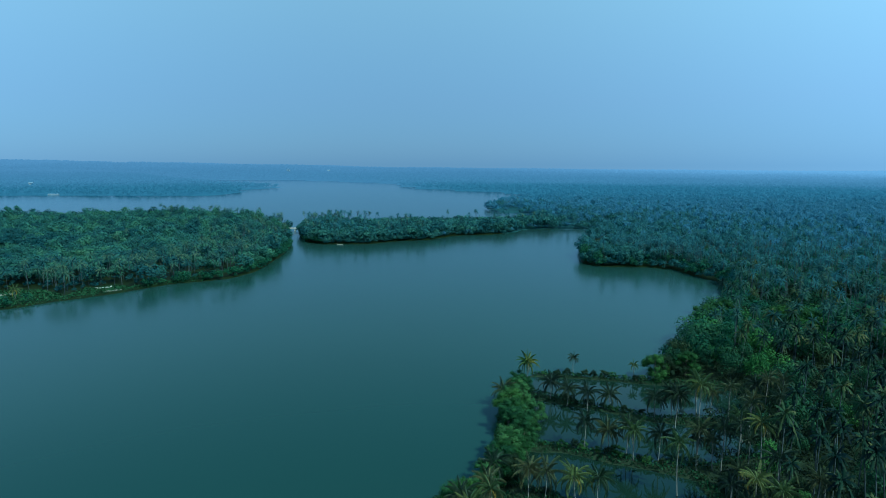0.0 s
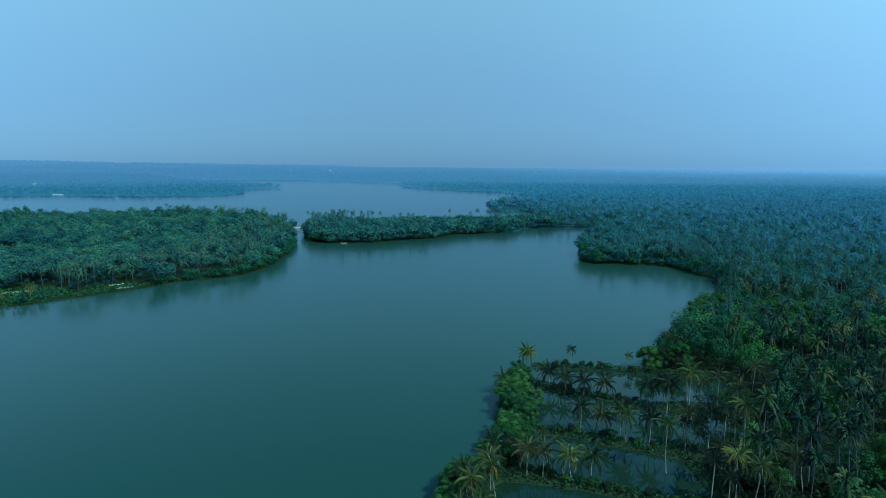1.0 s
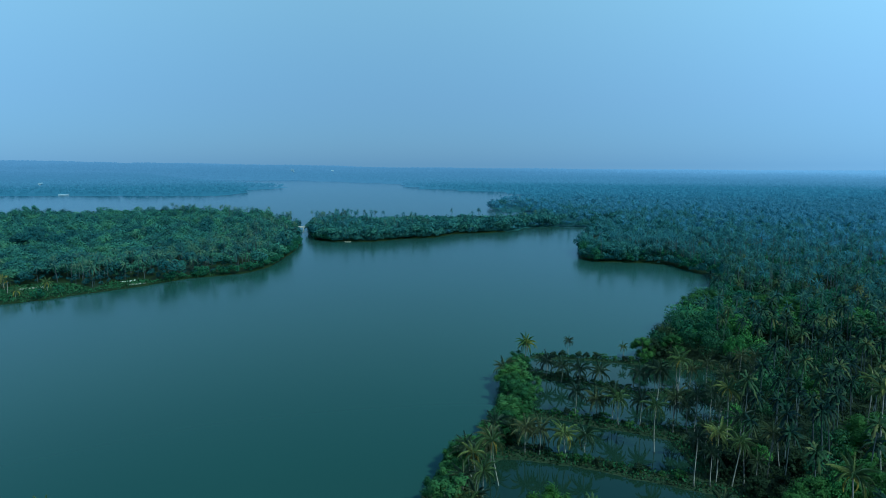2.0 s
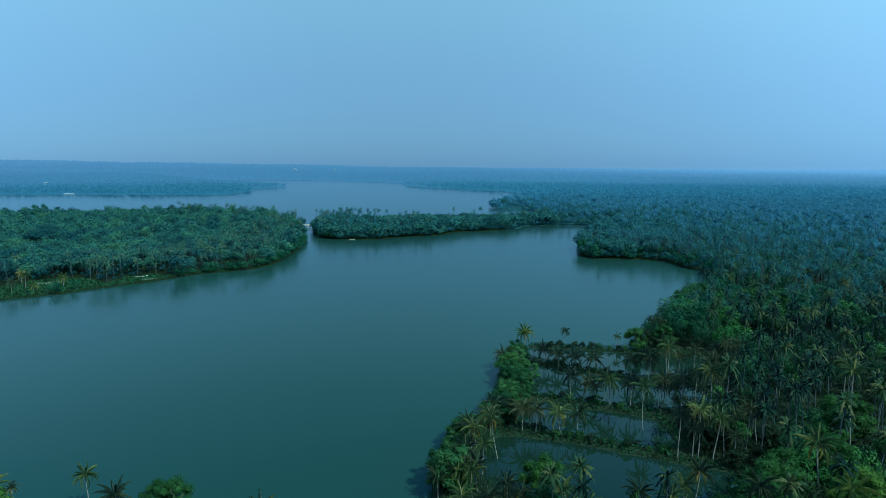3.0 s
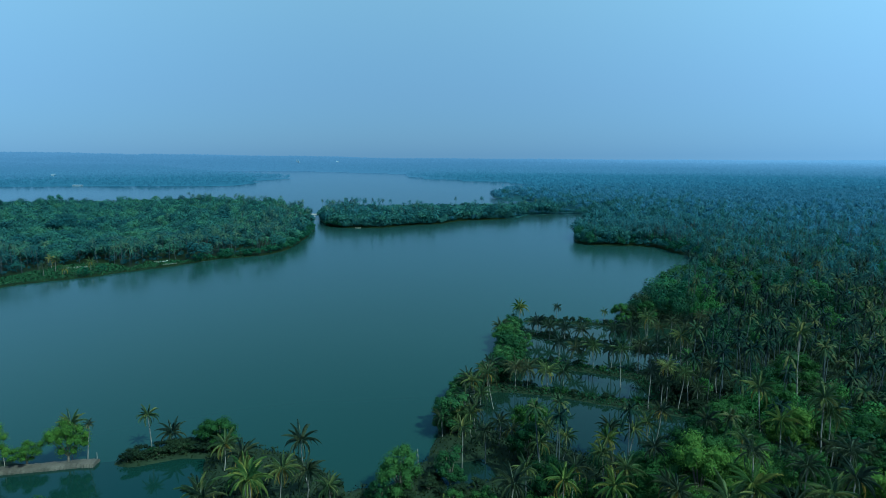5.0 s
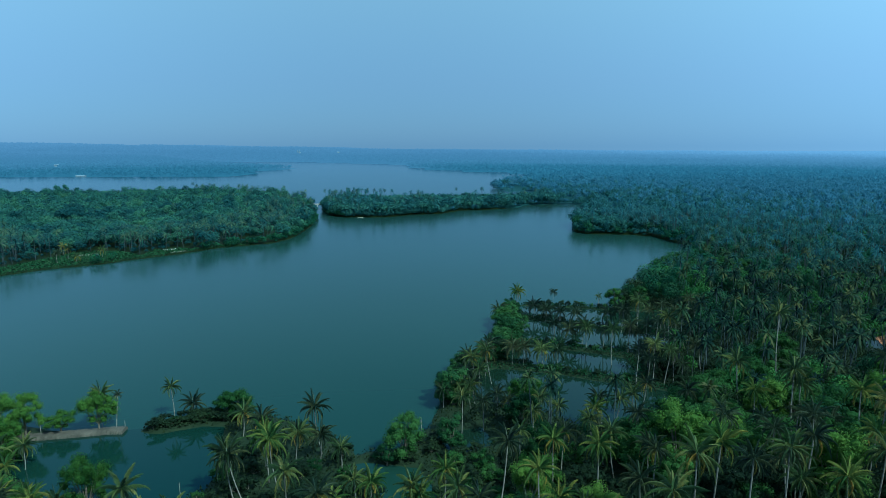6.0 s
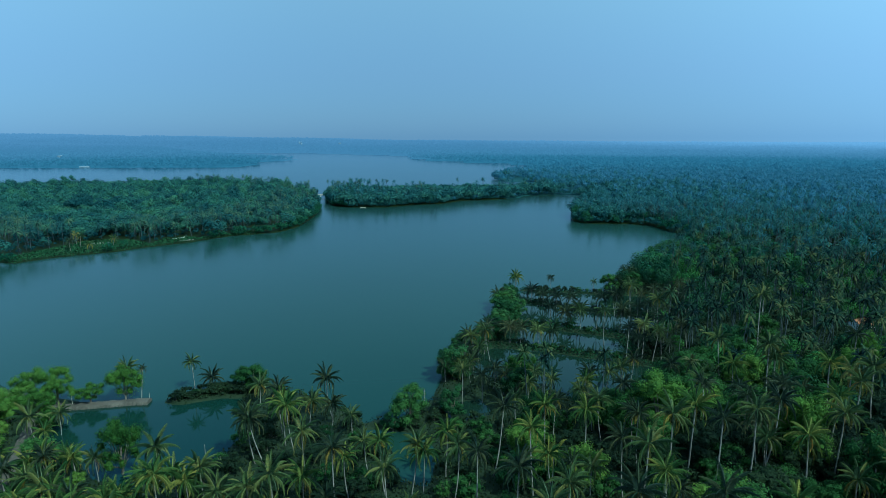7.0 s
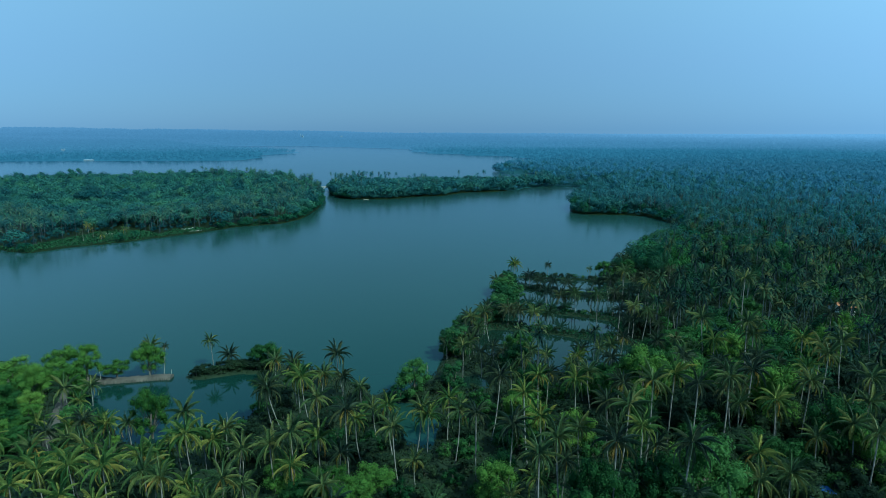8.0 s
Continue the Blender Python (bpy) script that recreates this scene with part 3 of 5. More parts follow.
def coconut_palm(x, y, h, rng, fine=True, lean_i=None, turn=None, size=None, tone=None, crowns=(0, 1, 2, 3), group="coconut palms on the near bank"):
    """A palm whose crown sits h metres above the water."""
    z = max(float(height(np.array([x]), np.array([y]))[0]), -0.6)
    lean_i = rng.choice((0, 1, 1, 2, 2, 3)) if lean_i is None else lean_i
    turn = rng.uniform(0, 360) if turn is None else turn
    me, top = trunk_for(h - z, lean_i)
    size = min(0.95, (0.74 if x < -25 else 0.60) + 0.02 * h) * rng.uniform(0.88, 1.1) if size is None else size
    tm = Matrix.Rotation(radians(turn), 4, "Z")
    foot = Vector((x, y, z - 0.15)) - (tm @ Vector((top[0], top[1], 0)))
    palm = new("coconut_palm")
    palm.empty_display_size = 0.5
    palm.matrix_basis = Matrix.Translation(foot) @ tm
    dry = rng.choice((0.0, 0.0, 0.0, 0.06, 0.1, 0.22))
    part("trunk", me, palm)
    green = tone or FRONDS_YELLOW if tone or rng.random() < (0.72 if x < -50 and y < 45 else 0.45 if x < -25 and y < 45 else 0.22 if y < 45 else 0.10) else rng.choice((FRONDS, FRONDS_DULL, FRONDS_DULL) if -25 < x < 60 and y > 15 else (FRONDS, FRONDS, FRONDS_DULL))
    head = Matrix.Translation(top) @ Matrix.Scale(size, 4)
    if fine:
        for a, tilt, kind, s, is_dry in frond_poses(rng, rng.choice((24, 26, 28)), dry):
            shape = rng.choice(FRONDS_DRY) if is_dry else green[kind]
            part("frond", shape, palm, head @ Matrix.Rotation(radians(a), 4, "Z") @ Matrix.Rotation(radians(-tilt), 4, "Y") @ Matrix.Scale(s, 4))
    else:
        part("crown", CROWNS[rng.choice(crowns)], palm, head @ Matrix.Rotation(rng.uniform(0, 6.28), 4, "Z"))
    tagged(palm, PALM_TAGS[2] if h < 6.5 else PALM_TAGS[1] if dry > 0.1 else PALM_TAGS[0], "palm tree", group)
    PLACED.append((foot.x, foot.y, 2.4))
    PLACED.append((x, y, 2.4))
    return palm


# ---- broad-leaved trees and bushes ----
ico = bmesh.new()
bmesh.ops.create_icosphere(ico, subdivisions=1, radius=1.0)
ICO_POINTS = [v.co.copy() for v in ico.verts]
ICO_FACES = [[v.index for v in f.verts] for f in ico.faces]
ico.free()


def leaf_cloud(rng, lobes, per_lobe, leaf):
    """Leaf sprays over the outer faces of many lobes, with the lobes' normals."""
    vs, fs, ns = [], [], []
    mid = sum((c for c, _ in lobes), Vector()) / len(lobes)
    for c, r in lobes:
        o = len(vs)
        for v in ICO_POINTS:  # the close leafage inside a billow
            vs.append(c + v * r * 0.64 * rng.uniform(0.8, 1.2))
            ns.append((v * 0.9 + (c - mid) * 0.08).normalized())
        fs += [[o + i for i in f] for f in ICO_FACES]
        for _ in range(per_lobe):
            d = Vector((rng.gauss(0, 1), rng.gauss(0, 1), rng.gauss(0.35, 1))).normalized()
            p = c + d * r * (0.45 + 0.68 * rng.random() ** 0.5)
            n = (d + Vector((rng.uniform(-.6, .6), rng.uniform(-.6, .6), rng.uniform(-.2, .8)))).normalized()
            u = n.cross(Vector((rng.uniform(-1, 1), rng.uniform(-1, 1), rng.uniform(-1, 1)))).normalized()
            w = n.cross(u)
            s = leaf * rng.uniform(0.6, 1.3)
            o = len(vs)
            vs += [p - u * s, p + u * s * 0.7 - w * s * 0.55 - n * s * 0.2, p + u * s * 0.6 + w * s * 0.6 + n * s * 0.1]
            fs.append([o, o + 1, o + 2])
            ns += [(d * 0.9 + (p - mid).normalized() * 0.25 + n * 0.35).normalized()] * 3
    return vs, fs, ns


def tree_meshes(seed, width, low, lobes_n, per_lobe, leaf, mat):
    """Trunk with limbs, and a crown of sprays, for a tree 8 m high."""
    rng = random.Random(seed)
    lobes, limbs = [], [tube([(0, 0, -0.4), (0.1, 0.05, low * 0.5), (0.0, 0.1, low + 0.8), (0.15, 0, 6.2)], [0.32, 0.22, 0.17, 0.06], 6)]
    for i in range(lobes_n):
        a, s = i * 2.4 + rng.uniform(-0.3, 0.3), (i + 0.5) / lobes_n
        z = low + (7.4 - low) * rng.uniform(0.08, 1.0)
        q = (z - low) / (7.9 - low)
        reach = width * math.sqrt(max(0.05, 1 - (1.55 * q - 0.62) ** 2)) * math.sqrt(s) * rng.uniform(0.85, 1.1)
        c = Vector((reach * math.cos(a), reach * math.sin(a), z))
        lobes.append((c, rng.uniform(0.7, 1.2) * width / 3.2 * math.sqrt(30 / lobes_n)))
        if i % 4 == 0:
            limbs.append(tube([(0.05, 0.05, max(0.6, low * 0.7)), c * 0.5 + Vector((0, 0, low * 0.35)), c], [0.12, 0.08, 0.03], 5))
    vs, fs, ns = leaf_cloud(rng, lobes, per_lobe, leaf)
    return (mesh_object("trunk", *joined(limbs), [BARK_DARK], smooth=True), mesh_object("crown", vs, fs, [mat], normals=ns))


TREES = [tree_meshes(1, 3.6, 2.0, 26, 210, 0.15, LEAF_LIGHT), tree_meshes(2, 3.2, 1.3, 26, 200, 0.15, LEAF), tree_meshes(3, 4.2, 2.2, 28, 170, 0.17, LEAF_DARK),
         tree_meshes(4, 2.8, 0.8, 26, 110, 0.19, MANGROVE_LEAF), tree_meshes(5, 3.9, 0.8, 28, 100, 0.22, LEAF_DARK)]
TREES.append(tree_meshes(6, 3.9, 0.4, 16, 66, 0.30, LEAF_DARK))
TREES.append(tree_meshes(7, 3.9, 0.4, 16, 72, 0.29, LEAF))
TREES.append(tree_meshes(8, 5.4, 4.2, 34, 90, 0.34, ISLAND_LEAF_DARK))
TREES.append(tree_meshes(9, 3.0, 2.6, 30, 60, 0.30, ISLAND_LEAF))
BIG_TREES = [tree_meshes(11, 3.7, 1.6, 40, 220, 0.115, LEAF_LIGHT), tree_meshes(12, 3.3, 1.2, 40, 220, 0.115, LEAF), tree_meshes(13, 4.0, 1.6, 46, 180, 0.13, LEAF_DARK)]
TREE_TAGS = ("spreading broad-leaved tree with bright green crown", "upright leafy tree with bright green clumped crown", "wide dark green broad-leaved tree",
             "dense bright green mangrove bush on the bank", "dense dark green mangrove thicket", "low dark green bush on a pond dyke", "low bright green bush under the palms",
             "wide flat-topped dark green tree among island palms", "tall greyish green tree above the island woods")


def broad_tree(x, y, h, rng, kind=None, spread=1.0, group="leafy trees on the near bank"):
    z = max(float(height(np.array([x]), np.array([y]))[0]), -0.3)
    kind = rng.randrange(5) if kind is None else kind
    tree = new("mangrove_bush" if kind >= 3 and h < 6 else "leafy_tree")
    s = (h - z) / 7.6
    tree.matrix_basis = Matrix.Translation((x, y, z)) @ Matrix.Rotation(rng.uniform(0, 6.28), 4, "Z") @ Matrix.Diagonal((s * spread, s * spread, s, 1))
    shape = BIG_TREES[kind] if h > 9.5 and kind < 3 else TREES[kind]
    part("trunk", shape[0], tree)
    part("crown", shape[1], tree)
    tagged(tree, TREE_TAGS[kind], "bush" if tree.name.startswith("mangrove") else "tree", group)
    PLACED.append((x, y, 2.2 * s * spread))
    return tree


rng = random.Random(11)
POND_PALMS = [(-64.4, 70.2, 4.2), (-48.4, 60.4, 7.3), (-55.6, 26.0, 10.1), (-49.3, 13.9, 12.2), (-44.4, 19.4, 9.5), (-39.5, 14.3, 9.0), (-33.1, 11.0, 11.6),
              (-91.8, 42.4, 6.6), (-88.5, 47.0, 5.5), (-74.8, 23.7, 8.7), (-77.5, 23.4, 7.7), (-73.1, 28.5, 6.2), (-69.6, 29.6, 5.4), (-79.5, 15.5, 8.0),
              (-80.7, 21.1, 7.2), (-56.8, 1.7, 12.5), (-46.0, 17.2, 9.3), (-75.4, 19.9, 6.5), (-51.6, 4.0, 10.5), (-48.0, 2.4, 10.8), (-37.8, 2.2, 10.5),
              (-70.3, -0.9, 10.5), (-62.0, 12.0, 8.0), (-66.0, 6.5, 9.5), (-83.5, 65.2, 8.6), (-88.2, 28.7, 5.5), (-73.8, 14.8, 7), (-68.1, 9.8, 7.5), (-68.3, 16.4, 6.5), (-79.9, 29.6, 5.5), (-87.1, 40.2, 4.5), (-73.0, 8.2, 8), (-75.6, 30.3, 4.5), (-62.8, 11.0, 6.5)]
CHANNEL_PALMS = [(-39.6, 47.3, 11.6), (-29.5, 11.5, 13.8), (-29.0, 50.9, 6.5), (-24.2, 47.6, 6.2), (-35.4, 39.1, 12.0), (-32.7, 48.1, 8.3), (-28.9, 26.8, 12.3),
                 (-20.8, 16.0, 16.0), (-19.9, 20.3, 11.4), (-18.9, 33.1, 7.4), (-14.3, 24.1, 13.1), (-12.2, 14.0, 14.0), (-8.0, 25.1, 11.4), (-6.6, 24.6, 11.0),
                 (-2.8, 31.7, 10.3), (-0.6, 24.7, 12.2), (2.5, 17.7, 14.6), (-21.4, 13.5, 8.3), (-26.8, 19.0, 8.8), (-30.6, 53.2, 11.8), (-37.5, 43.0, 10.5), (-8.5, 15.0, 6.5)]
INNER_PALMS = [(-0.6, 76.9, 6.6), (-4.9, 76.3, 5.5), (7.8, 34.2, 14.3), (16.0, 36.7, 13.8), (11.5, 21.9, 16.3), (8.5, 9.7, 16.8), (11.3, -2.6, 19.0),
               (15.2, 5.9, 16.9), (23.6, 35.5, 13.8), (29.3, 63.1, 8.0), (1.7, 76.5, 7.2), (34.9, 63.6, 9.3), (-0.1, 60.0, 11.0), (15.4, 61.1, 8.0), (10.5, 69.0, 7.0), (18.0, 70.5, 6.6),
               (21.6, 66.0, 6.6), (6.5, 94.7, 8.9), (2.5, 89.8, 9.4), (4.4, 86.4, 7.0), (2.8, 79.0, 6.4), (8.2, 72.4, 6.6), (20.0, 48.0, 9.5),
               (4.5, 66.0, 7.5), (26.5, 55.5, 9.0), (11.0, 46.0, 10.5), (28.0, 44.5, 11.5), (0.6, 84.0, 8.2), (31.0, 67.5, 8.2), (39.0, 69.0, 9.2), (43.0, 72.0, 9.6)]
EAST_PALMS = [(41.6, 29.4, 17.8), (43.4, 22.5, 19.0), (35.6, 23.8, 18.4), (50.6, 26.0, 18.4), (57.7, 32.0, 17.6), (59.0, 24.8, 15.0), (77.7, 40.8, 18.0),
              (70.5, 35.8, 16.6), (67.7, 29.3, 16.6), (22.8, -0.7, 20.0), (28.5, 13.6, 19.2), (70.8, 59.3, 15.4), (27.6, 24.9, 13.5), (33.2, -1.9, 21.0),
              (28.6, 6.1, 18.4), (80.2, 31.0, 17.0), (83.6, 46.2, 18.4), (61.8, 59.8, 13.8), (48.7, 62.2, 12.6), (69.0, 58.8, 18.4), (79.1, 53.1, 16.6),
              (63.2, 71.6, 15.7), (97.4, 72.8, 17.0), (60.9, 111.0, 15.3), (61.3, 143.4, 11.4), (53.3, 103.1, 9.0), (85.7, 97.4, 19.8), (94.5, 113.0, 17.0)]
DYKE_PALMS = [(13.1, 151.8, 5), (26.7, 156.3, 6), (30.8, 153.1, 5), (35.4, 149.6, 5), (41.4, 149.8, 5), (29.9, 127.0, 7),
              (35.0, 126.3, 6), (38.8, 124.0, 8), (39.0, 120.5, 8), (44.6, 120.2, 8), (27.5, 104.0, 7), (22.8, 104.1, 7),
              (17.9, 105.7, 7), (14.7, 106.5, 7), (7.9, 108.9, 7), (6.4, 98.7, 8), (1.5, 95.1, 8), (60.2, 137.8, 12),
              (55.4, 144.0, 8), (56.1, 140.8, 8), (51.3, 143.7, 7), (52.2, 118.5, 10), (44.2, 109.1, 11), (60.9, 103.9, 11)]
for group in (POND_PALMS, CHANNEL_PALMS, INNER_PALMS, EAST_PALMS):
    for x, y, h in group:
        coconut_palm(x, y, h, rng)
for x, y, h in DYKE_PALMS:
    coconut_palm(x, y, h, rng, fine=False, size=1.0, crowns=(0, 2, 0, 2, 1))
for dyke in ([(56, 144.5), (74, 142.5), (86, 148)], [(50, 118.5), (60, 117), (74, 124)], [(46, 96.5), (58, 93), (66, 96)], [(66, 133), (78, 136), (84, 144)]):
    xs, ys = [p[0] for p in dyke], [p[1] for p in dyke]
    for i in range(8):
        x = xs[0] + (xs[-1] - xs[0]) * (i + rng.uniform(0.1, 0.9)) / 8
        coconut_palm(x, float(np.interp(x, xs, ys)) + rng.uniform(-1.5, 1.5), rng.uniform(6.5, 12), rng, fine=False, crowns=(0, 2, 0, 2, 1))
coconut_palm(-69.3, 69.8, 8.3, rng, lean_i=0, size=0.66)
coconut_palm(-79.6, 65.2, 8.2, rng, lean_i=2, turn=20, size=0.36)
coconut_palm(-41.6, 35.1, 10.8, rng, lean_i=4, turn=170)
coconut_palm(-42.8, 36.4, 10.2, rng, lean_i=3, turn=160)
coconut_palm(20.8, 161.0, 9.7, rng, lean_i=0, size=0.95, tone=FRONDS_YELLOW)
coconut_palm(37.3, 178.2, 5.0, rng, fine=False, lean_i=0, size=0.6)
coconut_palm(54.6, 173.0, 5.0, rng, fine=False, lean_i=0, size=0.5)

for x, y, h, kind, spread in ((-98.0, 59.8, 9.6, 0, 0.98), (-106.0, 61.5, 8.4, 0, 1.05), (-91.5, 62.0, 4.8, 0, 1.5), (-83.3, 63.0, 9.4, 0, 0.88), (-66.3, 32.4, 10.4, 0, 0.78), (-11.9, 53.3, 9.4, 1, 1.1), (-15.5, 51.0, 5.0, 3, 1.3)):
    broad_tree(x, y, h, rng, kind, spread)
POND_TREES = [(-103.5, 51.5, 8.2, 0), (-108.5, 47.0, 8.5, 0), (-112, 52, 9, 0), (-106.0, 40.5, 8, 1), (-98.5, 53.5, 7.2, 0), (-102.0, 33.5, 7.5, 0),
              (-57.0, 71.0, 6.6, 1), (-53.5, 70.0, 7.4, 1), (-15.5, 11.8, 6.8, 0), (-23.0, 10.9, 6.6, 0), (-32.0, 13.0, 6.2, 0), (-18.0, 8.5, 6.2, 0), (-27.5, 8.0, 6.4, 1),
              (-2.6, 58.2, 7.2, 3), (-2.3, 78.8, 9.4, 3), (-5.2, 81.0, 6.2, 3), (-56.0, 17.0, 5.0, 0), (-99.2, 41.1, 6, 0), (-103.6, 50.4, 7, 0), (-93.2, 49.9, 4.5, 0), (-71.4, 26.1, 3.5, 0), (-96.7, 37.0, 5, 0)]
EAST_TREES = [(15.0, 76.0, 8.5, 0), (41.9, 47.3, 14.2, 0), (46.5, 51.5, 13.0, 1), (37.1, 2.0, 18.0, 1), (20.5, -1.3, 15.5, 1), (30.1, 1.6, 14.0, 1), (67.9, 19.1, 15.8, 1),
              (64.6, 36.4, 15.0, 0), (13.6, 65.3, 9.0, 1), (53.7, 9.0, 10.5, 2), (47.6, 62.8, 11, 1), (56.8, 71.3, 11, 1), (35.0, 47.5, 10, 1), (60.5, 48.0, 11.5, 1), (74.4, 50.0, 11, 1), (84.0, 62.0, 12, 1), (76.0, 68.5, 11, 1), (72.0, 82.0, 11, 1), (52.5, 18.5, 9, 2)]
BRIGHT_TREES = [(37.6, 52.8, 10.5, 0), (53.4, 68.8, 10.5, 1), (51.8, 49.8, 11, 0), (69.7, 69.2, 11, 0), (105.9, 81.8, 13, 0), (94.2, 69.5, 13, 0),
                (70.5, 14.9, 13, 0), (62.4, 80.4, 9.5, 1), (88.0, 101.9, 12, 1), (57.1, 59.5, 10, 1)]
STRIP_TREES = [(17.2, 153.6, 6, 3), (21.0, 142.7, 5.5, 3), (16.2, 148.2, 6, 4), (18.2, 133.2, 6, 3), (10.9, 125.3, 5, 3), (16.6, 126.9, 5.5, 3), (11.5, 112.1, 6, 4),
               (61.1, 172.9, 8, 1), (70.9, 174.8, 8.5, 1), (66.0, 174.3, 6.5, 2), (98.2, 224.3, 11, 1), (106.0, 228.6, 12, 1), (113.0, 223.0, 12, 2), (122.8, 219.1, 12, 1), (131.0, 214.0, 12, 1), (118.0, 232.0, 13, 1),
               (14.5, 140.0, 6.5, 3), (13.0, 133.0, 6, 3), (8.6, 117.0, 5.5, 3), (-1.0, 98.0, 6.5, 1), (-4.5, 84.0, 7, 3)]
for group, grow in ((POND_TREES, 1.0), (EAST_TREES, 1.05), (BRIGHT_TREES, 1.0), (STRIP_TREES, 1.0)):
    for x, y, h, kind in group:
        broad_tree(x, y, h * grow, rng, kind, rng.uniform(1.0, 1.35) if h < 13 else rng.uniform(0.7, 0.9))


# ---- scattering ----
def scatter(x0, x1, y0, y1, step, margin, seed):
    """Uneven points on land, at least margin from the shore."""
    r = np.random.default_rng(seed)
    X, Y = np.meshgrid(np.arange(x0, x1, step), np.arange(y0, y1, step))
    X = (X + r.uniform(-0.42, 0.42, X.shape) * step).ravel()
    Y = (Y + r.uniform(-0.42, 0.42, Y.shape) * step).ravel()
    keep = np.abs(X) < (Y + 90) * 0.79 + 25
    X, Y = X[keep], Y[keep]
    d = land(X, Y)
    keep = d > margin
    return X[keep], Y[keep], d[keep], r


def clear(x, y, spare=1.0):
    return all((x - px) ** 2 + (y - py) ** 2 > (pr * spare) ** 2 for px, py, pr in PLACED)


# no trees on the blue shelter, the lean-to, or the camera's sight line to them
PLACED += [(56.5, 82.3, 3.0), (55.0, 78.0, 2.5), (59.6, 10.6, 5.0), (56.0, 3.0, 4.5), (53.0, -2.0, 4.5), (50.0, -7.0, 4.0)]
# the near bank: low growth below the palms, taller towards the east, palms again where the flight leaves the bank behind
X, Y, D, r = scatter(-135, 150, -18, 58, 5.1, 1.2, 3)
for x, y, d in zip(X, Y, D):
    behind = y < -6
    if not clear(x, y, 0.75 if not behind else 1.0) or (x < -46 and y > 46) or (x < -50 and y > 18 and d < 6.5) or signed(DIRT_PATH, np.array([x]), np.array([y]))[0] > -1.5:
        continue
    q = rng.random()
    if behind and q < 0.55:
        coconut_palm(x, y, (9.5 if x < -25 else 11.5 if x < 30 else 14) + rng.uniform(-2.5, 2.5), rng, fine=False)
    elif x > 46 and not behind:
        if q < 0.35:
            coconut_palm(x, y, 14.5 + rng.uniform(-3.5, 3.0), rng, fine=y < 30)
        else:
            broad_tree(x, y, rng.uniform(5.5, 10.5), rng, rng.choice((1, 2, 2, 2)), rng.uniform(0.95, 1.3))
    elif x < -82 and y > 20:
        broad_tree(x, y, rng.uniform(5.0, 7.5), rng, rng.choice((0, 0, 1)), rng.uniform(1.0, 1.3))
    elif q < 0.55 and y < 22 and x < -20:
        coconut_palm(x, y, rng.uniform(5.5, 9.0), rng)
    elif q < 0.22 and x > 4:
        coconut_palm(x, y, rng.uniform(8.0, 12.5), rng)
    elif q > 0.80 and x > 4:
        broad_tree(x, y, rng.uniform(6.0, 10.0), rng, rng.choice((0, 1, 1)), rng.uniform(0.9, 1.2))
    else:
        broad_tree(x, y, rng.uniform(2.8, 5.2), rng, rng.choice((5, 5, 6)), rng.uniform(1.1, 1.5))


# ---- stands of trees further off ----
def lod_palm(fronds, steps, seed, reach=4.2, leaf=0.8, notch=0.6):
    """A simplified palm crown centred on its head: arched fronds, each a ridged strip whose edges are notched by leaflets."""
    rng, vs, ts, ns = random.Random(seed), [], [], []
    for i in range(fronds):
        s = (i + 0.5) / fronds
        a, tilt, droop = i * 2.4 + rng.uniform(-.35, .35), 1.05 - 1.55 * s + rng.uniform(-.18, .18), 0.30 + 0.36 * s
        turn, size, o = Matrix.Rotation(a, 3, "Z"), reach * rng.uniform(0.8, 1.12), len(vs)
        across = Vector((0, 1, 0))

        def at(q):
            return Vector((size * (q * math.cos(tilt) - 0.10 * q * q), 0, size * (q * math.sin(tilt) - droop * q ** 2.2) + 0.3))
        for k in range(steps + 1):
            q = 0.04 + 0.96 * k / steps
            p, t = at(q), (at(q + 0.03) - at(q - 0.03)).normalized()
            up = t.cross(across)
            up = up if up.z > 0 or abs(up.z) < 0.2 else -up
            w = leaf * (0.12 + 0.88 * math.sin(math.pi * min(0.97, 0.08 + 0.88 * q))) * (notch if k % 2 else 1.0) * rng.uniform(0.85, 1.1)
            vs.append(turn @ p)
            ns.append(turn @ up.normalized())
            for side in (-1, 1):
                vs.append(turn @ (p + across * side * w * 0.78 - up * w * 0.42 + t * w * 0.45 - Vector((0, 0, w * 0.3))))
                ns.append(turn @ (up + across * side * 0.85).normalized())
        for k in range(steps):
            b = o + 3 * k
            ts += [(b, b + 3, b + 5), (b, b + 5, b + 2), (b, b + 1, b + 4), (b, b + 4, b + 3)]
    return np.array([tuple(v) for v in vs]), np.array(ts), np.array([tuple(v) for v in ns])


